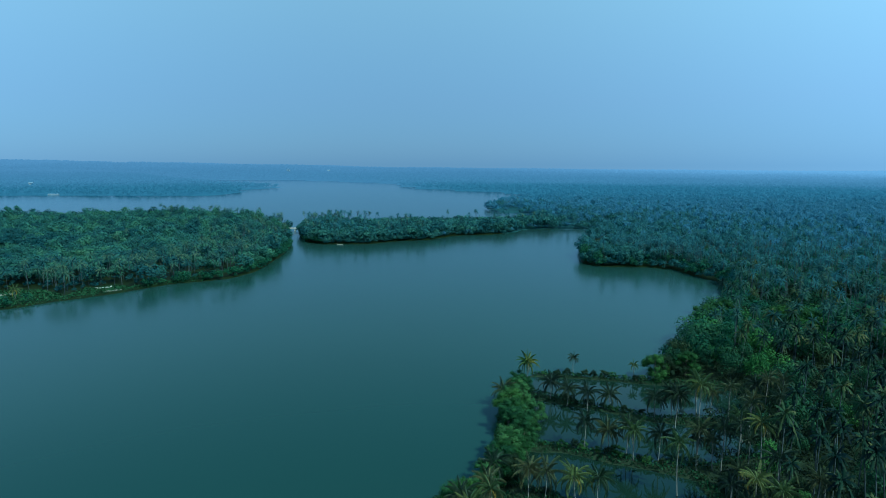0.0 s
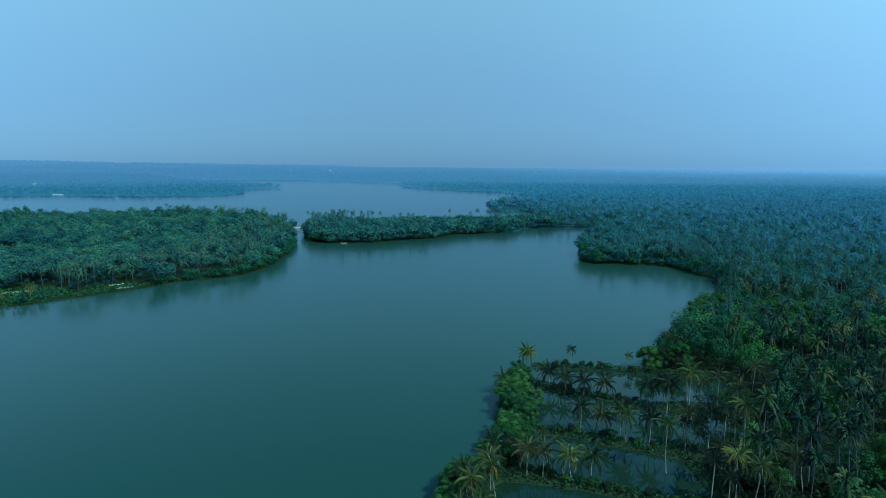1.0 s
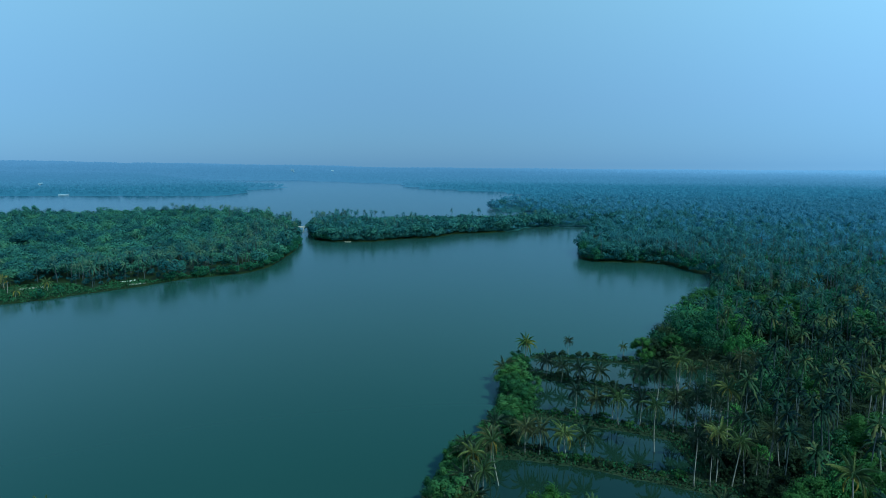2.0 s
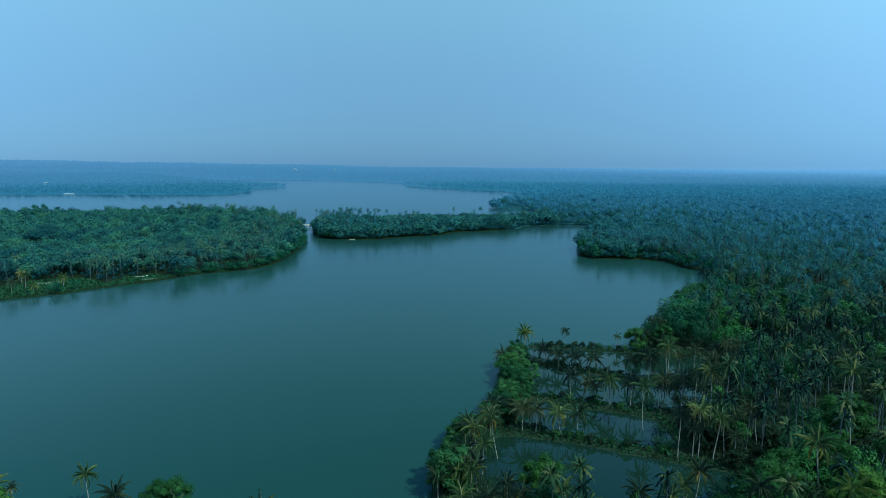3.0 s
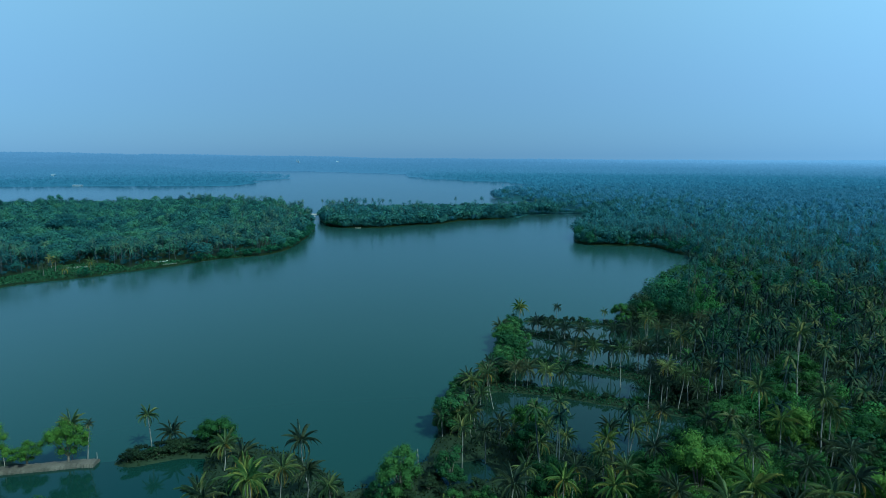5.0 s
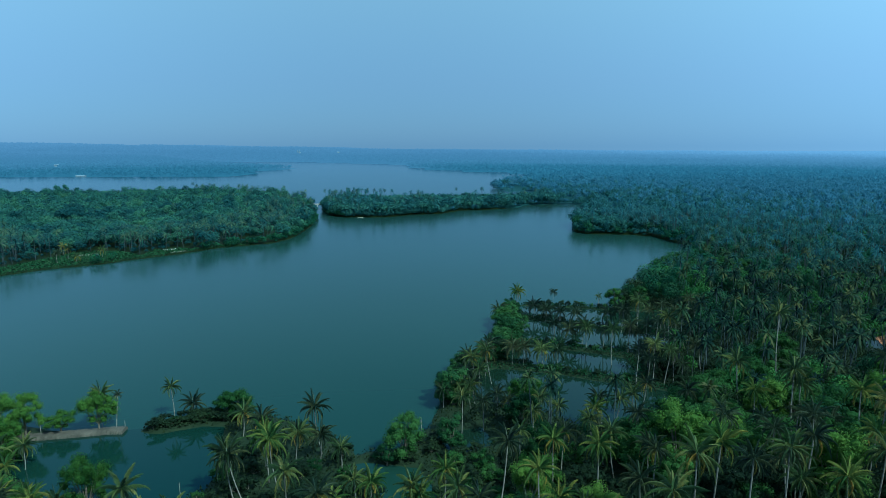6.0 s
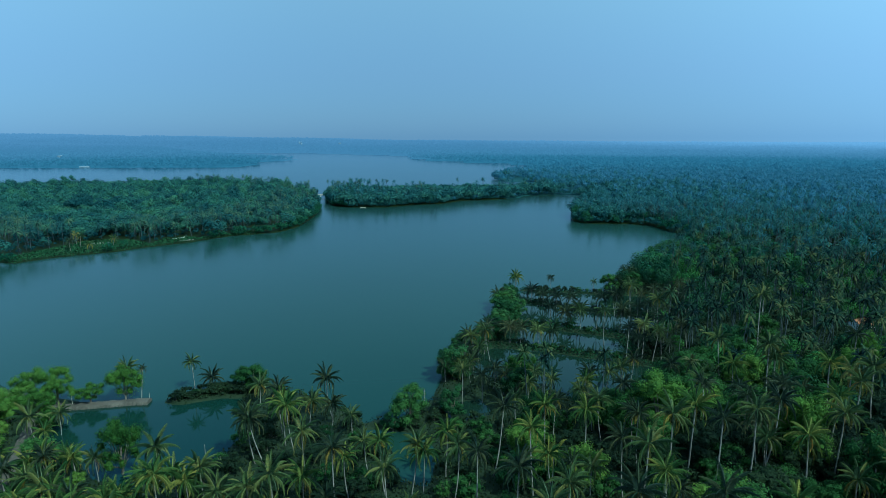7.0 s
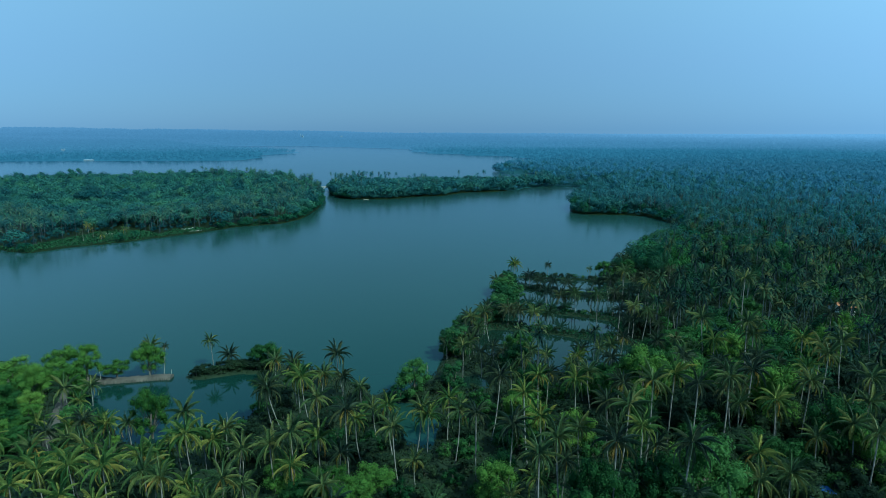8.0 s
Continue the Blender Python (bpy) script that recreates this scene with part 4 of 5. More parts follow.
def lod_tree(sprays, leaf, seed, billows=9):
    """Crown triangles of a simplified leafy tree, 8 m high and 8 m wide, in rounded billows."""
    rng, vs, ts, ns = random.Random(seed), [], [], []
    lobes = []
    for i in range(billows):
        z = rng.uniform(-0.5, 1.0)
        q = math.sqrt(max(0, 1 - z * z)) * 2.5
        lobes.append((Vector((q * math.cos(i * 2.4), q * math.sin(i * 2.4), 4.7 + 2.1 * z)), rng.uniform(1.2, 1.9)))
    for i in range(sprays):
        c, r = lobes[i % billows]
        d = Vector((rng.gauss(0, 1), rng.gauss(0, 1), rng.gauss(0.4, 0.9))).normalized()
        p = c + d * r * rng.uniform(0.75, 1.08)
        n = (d + Vector((rng.uniform(-.5, .5), rng.uniform(-.5, .5), rng.uniform(0, .6)))).normalized()
        u = n.cross(Vector((rng.uniform(-1, 1), rng.uniform(-1, 1), 0.3))).normalized()
        w = n.cross(u)
        s, o = leaf * rng.uniform(0.7, 1.3), len(vs)
        vs += [p - u * s, p + u * s * 0.7 - w * s * 0.6 - n * s * 0.2, p + u * s * 0.6 + w * s * 0.65 + n * s * 0.1]
        ts.append((o, o + 1, o + 2))
        ns += [tuple((d * 0.7 + (p - Vector((0, 0, 4.2))).normalized() * 0.4 + n * 0.4).normalized())] * 3
    return np.array([tuple(v) for v in vs]), np.array(ts), np.array(ns)


def batch(proto, P, turn, sxy, sz):
    """Copies of a prototype at points P, as one pair of arrays."""
    V, T, N = proto
    c, s = np.cos(turn)[:, None], np.sin(turn)[:, None]
    x = (V[None, :, 0] * c - V[None, :, 1] * s) * sxy[:, None] + P[:, 0:1]
    y = (V[None, :, 0] * s + V[None, :, 1] * c) * sxy[:, None] + P[:, 1:2]
    z = V[None, :, 2] * sz[:, None] + P[:, 2:3]
    n = len(V)
    around = np.stack([N[None, :, 0] * c - N[None, :, 1] * s, N[None, :, 0] * s + N[None, :, 1] * c, np.broadcast_to(N[None, :, 2], x.shape)], -1).reshape(-1, 3)
    return np.stack([x, y, z], -1).reshape(-1, 3), around, (T[None] + (np.arange(len(P)) * n)[:, None, None]).reshape(-1, 3)


STICK = (np.array([(0.17, 0, 0), (-0.09, 0.15, 0), (-0.09, -0.15, 0), (0.1, 0, 1), (-0.05, 0.08, 1), (-0.05, -0.08, 1)]),
         np.array([(0, 1, 4), (0, 4, 3), (1, 2, 5), (1, 5, 4), (2, 0, 3), (2, 3, 5)]),
         np.array([(1.0, 0, 0), (-0.5, 0.87, 0), (-0.5, -0.87, 0)] * 2))


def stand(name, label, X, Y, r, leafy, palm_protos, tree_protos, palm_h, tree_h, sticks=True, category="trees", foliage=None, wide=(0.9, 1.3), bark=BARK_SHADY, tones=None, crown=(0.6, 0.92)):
    """A stand of many trees as one object: palms where leafy is low, broad crowns elsewhere. Without given tones, kinds
    of foliage mix by tree and hold more painted haze with distance.
    """
    Z = height(X, Y)
    is_tree = r.random(len(X)) < leafy
    if tones is not None:
        kinds, mats = r.integers(0, 4, len(X)), [m for pair in tones for m in pair] * (4 // len(tones)) + [bark]
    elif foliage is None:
        # bluer, paler kinds farther off and eastward: haze by choice of colour
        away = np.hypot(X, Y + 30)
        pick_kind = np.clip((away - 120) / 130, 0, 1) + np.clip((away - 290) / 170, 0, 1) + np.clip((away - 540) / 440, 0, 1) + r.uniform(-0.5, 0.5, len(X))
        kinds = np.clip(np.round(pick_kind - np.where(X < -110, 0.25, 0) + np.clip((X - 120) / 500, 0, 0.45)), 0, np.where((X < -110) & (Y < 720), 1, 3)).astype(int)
        mats = [GROVE_FROND, GROVE_LEAF, MIDDLE_FROND, MIDDLE_LEAF, WOODS_FROND, WOODS_LEAF, HAZED_FROND, HAZED_LEAF, bark]
    else:
        kinds, mats = np.zeros(len(X), dtype=int), [foliage, foliage]
    vs, ns, ts, mi, o = [], [], [], [], 0

    def add(v, nv, t, m):
        nonlocal o
        vs.append(v)
        ns.append(nv)
        ts.append(t + o)
        mi.append(np.repeat(m, len(t) // len(m)))
        o += len(v)
    for flag, protos, (lo, hi) in ((False, palm_protos, palm_h), (True, tree_protos, tree_h)):
        ids = np.nonzero(is_tree == flag)[0]
        pick = r.integers(0, len(protos), len(ids))
        for q, proto in enumerate(protos):
            k = ids[pick == q]
            if not len(k):
                continue
            h = r.uniform(lo, hi, len(k))
            turn = r.uniform(0, 6.28, len(k))
            if flag:
                s = h / 8
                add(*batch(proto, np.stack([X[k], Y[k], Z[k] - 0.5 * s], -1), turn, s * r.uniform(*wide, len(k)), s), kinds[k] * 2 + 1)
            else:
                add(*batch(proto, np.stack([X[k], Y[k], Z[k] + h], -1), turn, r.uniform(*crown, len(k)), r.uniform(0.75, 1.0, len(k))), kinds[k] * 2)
                if sticks:
                    v, nv, t = batch(STICK, np.stack([X[k], Y[k], Z[k] - 0.2], -1), turn, np.ones(len(k)), h + 0.3)
                    lean = (r.normal(0, 0.11, len(k)) * h)[:, None] * np.stack([np.cos(turn), np.sin(turn)], -1)
                    v.reshape(len(k), 6, 3)[:, :3, :2] += lean[:, None, :]
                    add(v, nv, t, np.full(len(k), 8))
    ob = new(name, mesh_object(name, np.concatenate(vs), np.concatenate(ts), mats, np.concatenate(mi), normals=np.concatenate(ns)))
    return tagged(ob, label, category, kind="stuff")


P0 = [lod_palm(19, 6, s + 40, 4.2, 0.74, 0.4) for s in range(5)]
T0 = [lod_tree(1000, 0.24, s + 40) for s in range(4)]
P1 = [lod_palm(15, 4, s, 4.4, 0.54, 0.45) for s in range(4)]
T1 = [lod_tree(360, 0.46, s, 12) for s in range(4)]
TU = [lod_tree(170, 0.42, s + 20) for s in range(3)]
P2 = [lod_palm(12, 2, s + 5, 4.5, 0.66, 1.0) for s in range(4)]
T2 = [lod_tree(130, 0.75, s + 5, 11) for s in range(4)]
P3 = [lod_palm(3, 1, s + 9, 3.8, 1.8, 1.0) for s in range(3)]
T3 = [lod_tree(8, 2.8, s + 9, 4) for s in range(3)]
# the eastern bank behind the ponds
X, Y, D, r = scatter(-20, 460, 56, 430, 5.7, 1.2, 21)
dense = (Y < 190) | (r.random(len(X)) < 0.78)
X, Y, D = X[dense & ((Y < 370) | (X > 112))], Y[dense & ((Y < 370) | (X > 112))], D[dense & ((Y < 370) | (X > 112))]
keep = np.array([clear(x, y) for x, y in zip(X, Y)]) & ~((X < 62) & (Y < 92) & (D < 7)) & ((D > 3.2) | ((X > 56) & (Y < 160))) & ~((X < 58) & (Y > 92) & (Y < 184))
X, Y, D = X[keep], Y[keep], D[keep]
leafy, close = np.where(D < 6, 0.6, np.where(Y < 185, 0.34, 0.24)), Y < 185
bay = (X > 84) & (X < 150) & (Y > 190) & (Y < 248) & (X > 84 + (Y - 206) * 0.6)
leafy = np.where((Y > 150) & (D < 14) & (X < 130), 1.0, leafy)
leafy = np.where(bay, 0.8, np.where((X > 40) & (X < 82) & (Y < 86), 0.85, leafy))
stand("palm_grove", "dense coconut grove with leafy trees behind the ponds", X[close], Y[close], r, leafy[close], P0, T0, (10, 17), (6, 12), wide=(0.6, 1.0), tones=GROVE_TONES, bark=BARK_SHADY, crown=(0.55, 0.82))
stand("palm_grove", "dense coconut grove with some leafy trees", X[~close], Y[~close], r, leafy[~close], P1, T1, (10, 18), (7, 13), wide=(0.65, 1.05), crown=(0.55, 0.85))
X, Y, D, r = scatter(80, 175, 188, 332, 7.4, 1.5, 36)
keep = (X > 86 + (Y - 206) * 0.52) & ((Y < 246) | (D < 15))
stand("bay_trees", "rounded bright green leafy trees crowding a bay", X[keep], Y[keep], r, np.where((D < 13) & (Y < 246), 0.95, 0.6)[keep], P0, T0, (11, 15), (9, 14), wide=(0.9, 1.3), tones=BAY_TONES)
X, Y, D, r = scatter(-20, 330, 20, 300, 5.8, 1.2, 26)
keep = (X > 0) & ((Y > 70) | (X > 20)) & ((X > 48) | (Y > 182) | (Y < 88))
X, Y, close = X[keep], Y[keep], Y[keep] < 185
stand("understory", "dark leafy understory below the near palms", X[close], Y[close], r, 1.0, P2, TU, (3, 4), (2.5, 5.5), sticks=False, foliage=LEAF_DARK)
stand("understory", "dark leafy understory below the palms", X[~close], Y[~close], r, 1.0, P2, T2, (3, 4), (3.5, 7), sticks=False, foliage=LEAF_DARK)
TF = [lod_tree(70, 0.95, s + 80) for s in range(3)]
X, Y, D, r = scatter(100, 460, 250, 430, 6.6, 1.2, 42)
back = (Y > 300) | (X > 330)
stand("understory", "leafy understory between the farther palms", X[back], Y[back], r, 1.0, P2, TF, (3, 4), (4.5, 8), sticks=False, foliage=MIDDLE_LEAF)
# the same grove goes on below the flight
X, Y, D, r = scatter(-100, 100, -92, -20, 7.6, 1.0, 38)
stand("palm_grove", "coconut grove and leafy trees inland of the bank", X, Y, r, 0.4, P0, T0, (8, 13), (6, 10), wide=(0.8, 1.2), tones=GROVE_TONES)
# the western island's lakeside
X, Y, D, r = scatter(-420, -100, 215, 420, 7.3, 3.0, 22)
west = (X < -110) & (open_island(X, Y) < -0.8)
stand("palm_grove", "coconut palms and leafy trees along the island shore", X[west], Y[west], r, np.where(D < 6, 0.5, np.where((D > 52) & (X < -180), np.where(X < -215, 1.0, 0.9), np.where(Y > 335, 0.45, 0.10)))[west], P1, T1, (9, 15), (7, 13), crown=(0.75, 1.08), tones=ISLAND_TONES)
X, Y, D, r = scatter(-640, -100, 400, 700, 9.6, 2.5, 29)
keep = (X < -125) & (Y > 405 + 0.12 * (X + 125))
X, Y, D = X[keep], Y[keep], D[keep]
X2, Y2, D2, r2 = scatter(-330, -110, 215, 330, 6.5, 4.0, 37)
open_ground = open_island(X2, Y2) > -1.0
X2, Y2 = X2[~open_ground], Y2[~open_ground]
stand("understory", "low leafy growth under the island palms", X2, Y2, r2, 1.0, P2, T2, (3, 4), (2.0, 4.0), sticks=False, foliage=ISLAND_LEAF_DARK)
TB = [lod_tree(300, 0.47, s + 60, 13) for s in range(4)]
for x, y, h, kind, spread in ((-460.0, 598.0, 21.0, 8, 1.1), (-320.0, 407.0, 14.5, 7, 1.15), (-256.0, 444.0, 15.0, 7, 0.85), (-340.0, 440.0, 15.0, 7, 0.8)):
    broad_tree(x, y, h, rng, kind, spread, "large trees on the island")
tall = np.random.default_rng(41)
along = np.linspace(0, 1, 44)
XT = np.interp(along, [0, 0.5, 1], [-330, -292, -212]) + tall.uniform(-6, 6, 44)
YT = np.interp(along, [0, 0.5, 1], [650, 664, 622]) + tall.uniform(-34, 4, 44)
XT, YT = np.append(XT, -157.0), np.append(YT, 602.0)
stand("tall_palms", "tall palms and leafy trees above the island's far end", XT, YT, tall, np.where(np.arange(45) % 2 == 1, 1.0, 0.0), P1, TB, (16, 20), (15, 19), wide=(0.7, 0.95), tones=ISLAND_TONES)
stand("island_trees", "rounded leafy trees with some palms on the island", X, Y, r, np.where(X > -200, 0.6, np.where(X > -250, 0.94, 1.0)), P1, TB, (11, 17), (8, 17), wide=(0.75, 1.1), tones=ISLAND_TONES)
X, Y, D, r = scatter(80, 160, 372, 440, 5.6, 1.0, 35)
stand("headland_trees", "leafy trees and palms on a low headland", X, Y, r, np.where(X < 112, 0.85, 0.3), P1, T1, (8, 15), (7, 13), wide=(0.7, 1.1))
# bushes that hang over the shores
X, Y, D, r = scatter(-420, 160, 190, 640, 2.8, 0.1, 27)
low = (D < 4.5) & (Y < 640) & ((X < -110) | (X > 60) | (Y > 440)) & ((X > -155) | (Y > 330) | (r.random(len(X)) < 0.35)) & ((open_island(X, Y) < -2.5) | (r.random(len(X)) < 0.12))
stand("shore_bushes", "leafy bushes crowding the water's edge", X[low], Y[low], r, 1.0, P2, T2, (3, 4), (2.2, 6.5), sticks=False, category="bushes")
# woods in the middle distance
X, Y, D, r = scatter(-800, 830, 330, 1100, 8.5, 2.0, 23)
keep = ~((X < -110) & (Y < 640)) & (r.random(len(X)) < (1100 - Y) / 380)
keep &= ~((Y < 660) & (X < 105) & (X > -165)) & ~((Y < 425) & (X > 108) & (X < 455))
X, Y, D = X[keep], Y[keep], D[keep]
leafy = np.where(X < -180, np.where(Y > 480, 0.75, 0.45), 0.28)
leafy = np.where((X < -200) & (Y < 760), 1.0, np.where(D < 9, 0.75, leafy))
leafy = np.where((X > 80) & (X < 106) & (Y < 425), 1.0, leafy)
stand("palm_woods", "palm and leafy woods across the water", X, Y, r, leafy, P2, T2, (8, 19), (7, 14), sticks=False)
X, Y, D, r = scatter(-168, 105, 470, 662, 5.6, 0.8, 30)
open_end = (X < -147) & (Y < 579)
X, Y = X[~open_end], Y[~open_end]
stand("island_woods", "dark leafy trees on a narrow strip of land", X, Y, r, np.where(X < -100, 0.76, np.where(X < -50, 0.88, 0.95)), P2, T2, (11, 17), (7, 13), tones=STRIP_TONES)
# distance: stands whose haze and glow are in the material
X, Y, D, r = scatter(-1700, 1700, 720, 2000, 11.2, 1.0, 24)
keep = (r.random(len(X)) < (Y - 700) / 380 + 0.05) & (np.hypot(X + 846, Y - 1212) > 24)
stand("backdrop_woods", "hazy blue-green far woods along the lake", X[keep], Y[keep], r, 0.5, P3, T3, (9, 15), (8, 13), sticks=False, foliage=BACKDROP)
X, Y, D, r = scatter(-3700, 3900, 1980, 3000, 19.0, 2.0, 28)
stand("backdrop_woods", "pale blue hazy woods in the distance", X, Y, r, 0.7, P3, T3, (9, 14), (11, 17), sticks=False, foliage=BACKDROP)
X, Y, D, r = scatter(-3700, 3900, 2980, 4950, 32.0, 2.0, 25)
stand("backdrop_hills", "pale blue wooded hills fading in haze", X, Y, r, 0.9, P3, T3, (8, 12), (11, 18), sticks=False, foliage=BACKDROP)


# ---- low growth on banks and dykes ----
def sprays(name, label, X, Y, r, lo, hi, leaf, mat, category):
    """Loose leafy tufts as one object."""
    Z = height(X, Y)
    n = len(X)
    a, t = r.uniform(0, 6.28, n), r.uniform(0.5, 1.4, n)
    s = r.uniform(lo, hi, n)
    U = np.stack([np.cos(a), np.sin(a), np.zeros(n)], -1) * (leaf * s)[:, None]
    W = np.stack([-np.sin(a) * np.cos(t), np.cos(a) * np.cos(t), np.sin(t)], -1) * (leaf * s * 1.3)[:, None]
    P = np.stack([X, Y, np.maximum(Z, 0.0) + r.uniform(0, 1, n) * s * 0.7], -1)
    V = np.stack([P - U * 0.6, P + U * 0.6, P + U * 0.35 + W, P - U * 0.35 + W * 0.8], 1).reshape(-1, 3)
    k = (np.arange(n) * 4)[:, None]
    T = np.concatenate([k + np.array([[0, 1, 2]]), k + np.array([[0, 2, 3]])], 0)
    return tagged(new(name, mesh_object(name, V, T, [mat])), label, category, kind="stuff")


X, Y, D, r = scatter(-130, 130, -8, 186, 0.52, 0.1, 31)
dense = r.random(len(X)) < np.where(D < 3, 0.8, 0.62)
bare = (signed(EARTH_DYKE, X, Y) > -0.4) | (signed(DIRT_PATH, X, Y) > -0.2)
dense &= ~bare
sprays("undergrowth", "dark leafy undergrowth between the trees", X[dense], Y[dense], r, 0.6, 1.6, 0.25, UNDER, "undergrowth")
X, Y, D, r = scatter(5, 95, 84, 185, 0.33, 0.0, 32)
edge = (D < 2.4) & (r.random(len(X)) < 0.85)
sprays("dyke_grass", "bright grass and weeds along pond dykes", X[edge], Y[edge], r, 0.5, 1.2, 0.32, GRASS, "grass")

X, Y, D, r = scatter(-270, -140, 215, 330, 0.75, 0.0, 34)
edge = (X < -140) & ((D < 5) | (open_island(X, Y) > 0))
sprays("bank_grass", "green grass along the island's low shore", X[edge], Y[edge], r, 0.5, 1.1, 0.6, GRASS, "grass")
for x, y, h in ((-226.0, 253.9, 6.5), (-226.5, 264.5, 7.5), (-208.4, 267.3, 6.8), (-234.0, 271.0, 7.5), (-216.0, 256.0, 4.5)):
    coconut_palm(x, y, h, rng, fine=False, size=0.8, group="young palms in the island clearing")

# thicket at the ponds' inner end
for i in range(40):
    x, y = rng.uniform(47, 74), rng.uniform(84, 112)
    if float(land(np.array([x]), np.array([y]))[0]) > 0.8 and clear(x, y, 0.5):
        broad_tree(x, y, rng.uniform(2.6, 5.5), rng, rng.choice((4, 4, 5)), rng.uniform(1.0, 1.4))
# mangroves that close the outer bank of the ponds
for i in range(46):
    q = i / 45
    y = 80 + 82 * q
    x = np.interp(y, [80, 88, 101, 112, 129, 143, 154, 163], [-4, -4, -1, 7, 11.5, 13.5, 15.5, 19]) + rng.uniform(0.0, 5.0 if y > 108 else 3.0)
    broad_tree(x, y + rng.uniform(-1, 1), rng.uniform(4.5, 7.0), rng, rng.choice((3, 3, 1)), rng.uniform(1.2, 1.6))
for dyke in ([(27, 157), (38, 151.5), (52, 144)], [(19, 129), (32, 126), (46, 120)], [(14, 109), (28, 102.5), (46, 96.5)], [(26, 176), (42, 174.5), (61, 170)], [(-71, 66), (-60, 69), (-53, 69)]):
    xs, ys = [p[0] for p in dyke], [p[1] for p in dyke]
    for i in range(13):
        x = xs[0] + (xs[-1] - xs[0]) * (i + rng.uniform(0.1, 0.9)) / 13
        broad_tree(x, float(np.interp(x, xs, ys)) + rng.uniform(-0.8, 0.8), rng.uniform(1.4, 2.6), rng, rng.choice((5, 6)), rng.uniform(1.1, 1.6))


for i in range(26):
    x, y = rng.uniform(-21, 2), rng.uniform(47, 64)
    if float(land(np.array([x]), np.array([y]))[0]) > 0.6:
        broad_tree(x, y, rng.uniform(1.8, 3.4), rng, 5, rng.uniform(1.2, 1.7))
for i in range(34):
    x = -71.5 + 18.5 * (i + rng.uniform(0.1, 0.9)) / 34
    broad_tree(x, float(np.interp(x, [-74, -68, -62, -53], [65.6, 68.6, 71.4, 72.6])) + rng.uniform(-4.0, 0.2), rng.uniform(1.6, 3.2), rng, 5, rng.uniform(1.2, 1.7))


# ---- built things ----
def box(x0, x1, y0, y1, z0, z1):
    v = [(x, y, z) for z in (z0, z1) for y in (y0, y1) for x in (x0, x1)]
    return v, [[0, 2, 3, 1], [4, 5, 7, 6], [0, 1, 5, 4], [2, 6, 7, 3], [0, 4, 6, 2], [1, 3, 7, 5]]


SAND = rough_material("pale_sand", [(0.3, (0.15, 0.14, 0.115)), (0.7, (0.29, 0.27, 0.225))], 0.5, fine=4.0)
WHITEWASH = rough_material("whitewash", [(0.3, (0.62, 0.62, 0.60)), (0.7, (0.80, 0.80, 0.78))], 0.6, bump=0.1)
CONCRETE = rough_material("weathered_concrete", [(0.3, (0.30, 0.29, 0.27)), (0.7, (0.46, 0.45, 0.42))], 0.8)
TILE_ROOF = rough_material("clay_tiles", [(0.3, (0.17, 0.075, 0.04)), (0.7, (0.32, 0.15, 0.07))], 1.5)
BLUE_SHEET = rough_material("blue_roof_sheet", [(0.3, (0.02, 0.06, 0.30)), (0.7, (0.03, 0.10, 0.48))], 1.0, rough=0.45, bump=0.1)
PALE_SHEET = rough_material("pale_blue_sheet", [(0.3, (0.16, 0.24, 0.40)), (0.7, (0.24, 0.34, 0.52))], 1.0, rough=0.5, bump=0.1)
DARK_WOOD = rough_material("dark_wood", [(0.3, (0.05, 0.04, 0.03)), (0.7, (0.13, 0.10, 0.07))], 3.0)
# haze before the far buildings is put into this wall colour
HAZY_WHITE = rough_material("hazed_whitewash", [(0.3, (0.17, 0.22, 0.27)), (0.7, (0.22, 0.28, 0.33))], 0.6, bump=0.1)
BLEACHED = rough_material("bleached_planks", [(0.3, (0.42, 0.41, 0.37)), (0.7, (0.62, 0.60, 0.55))], 2.5)
PALE_WOOD = rough_material("sun_bleached_wood", [(0.3, (0.22, 0.20, 0.16)), (0.7, (0.38, 0.35, 0.29))], 2.5)


def mesh_of(name, pieces, mat):
    return mesh_object(name, *joined(pieces), [mat])


def gable(w, d, z0, z1, over, thick):
    """Two roof slopes with thickness, ridge along x."""
    hw, hd = w / 2 + over, d / 2 + over
    pieces = []
    for sgn in (-1, 1):
        v = [(-hw, sgn * hd, z0), (hw, sgn * hd, z0), (hw, 0, z1), (-hw, 0, z1)]
        v += [(x, y, z + thick) for x, y, z in v]
        pieces.append((v, [[0, 1, 2, 3], [7, 6, 5, 4], [0, 4, 5, 1], [1, 5, 6, 2], [2, 6, 7, 3], [3, 7, 4, 0]]))
    return pieces


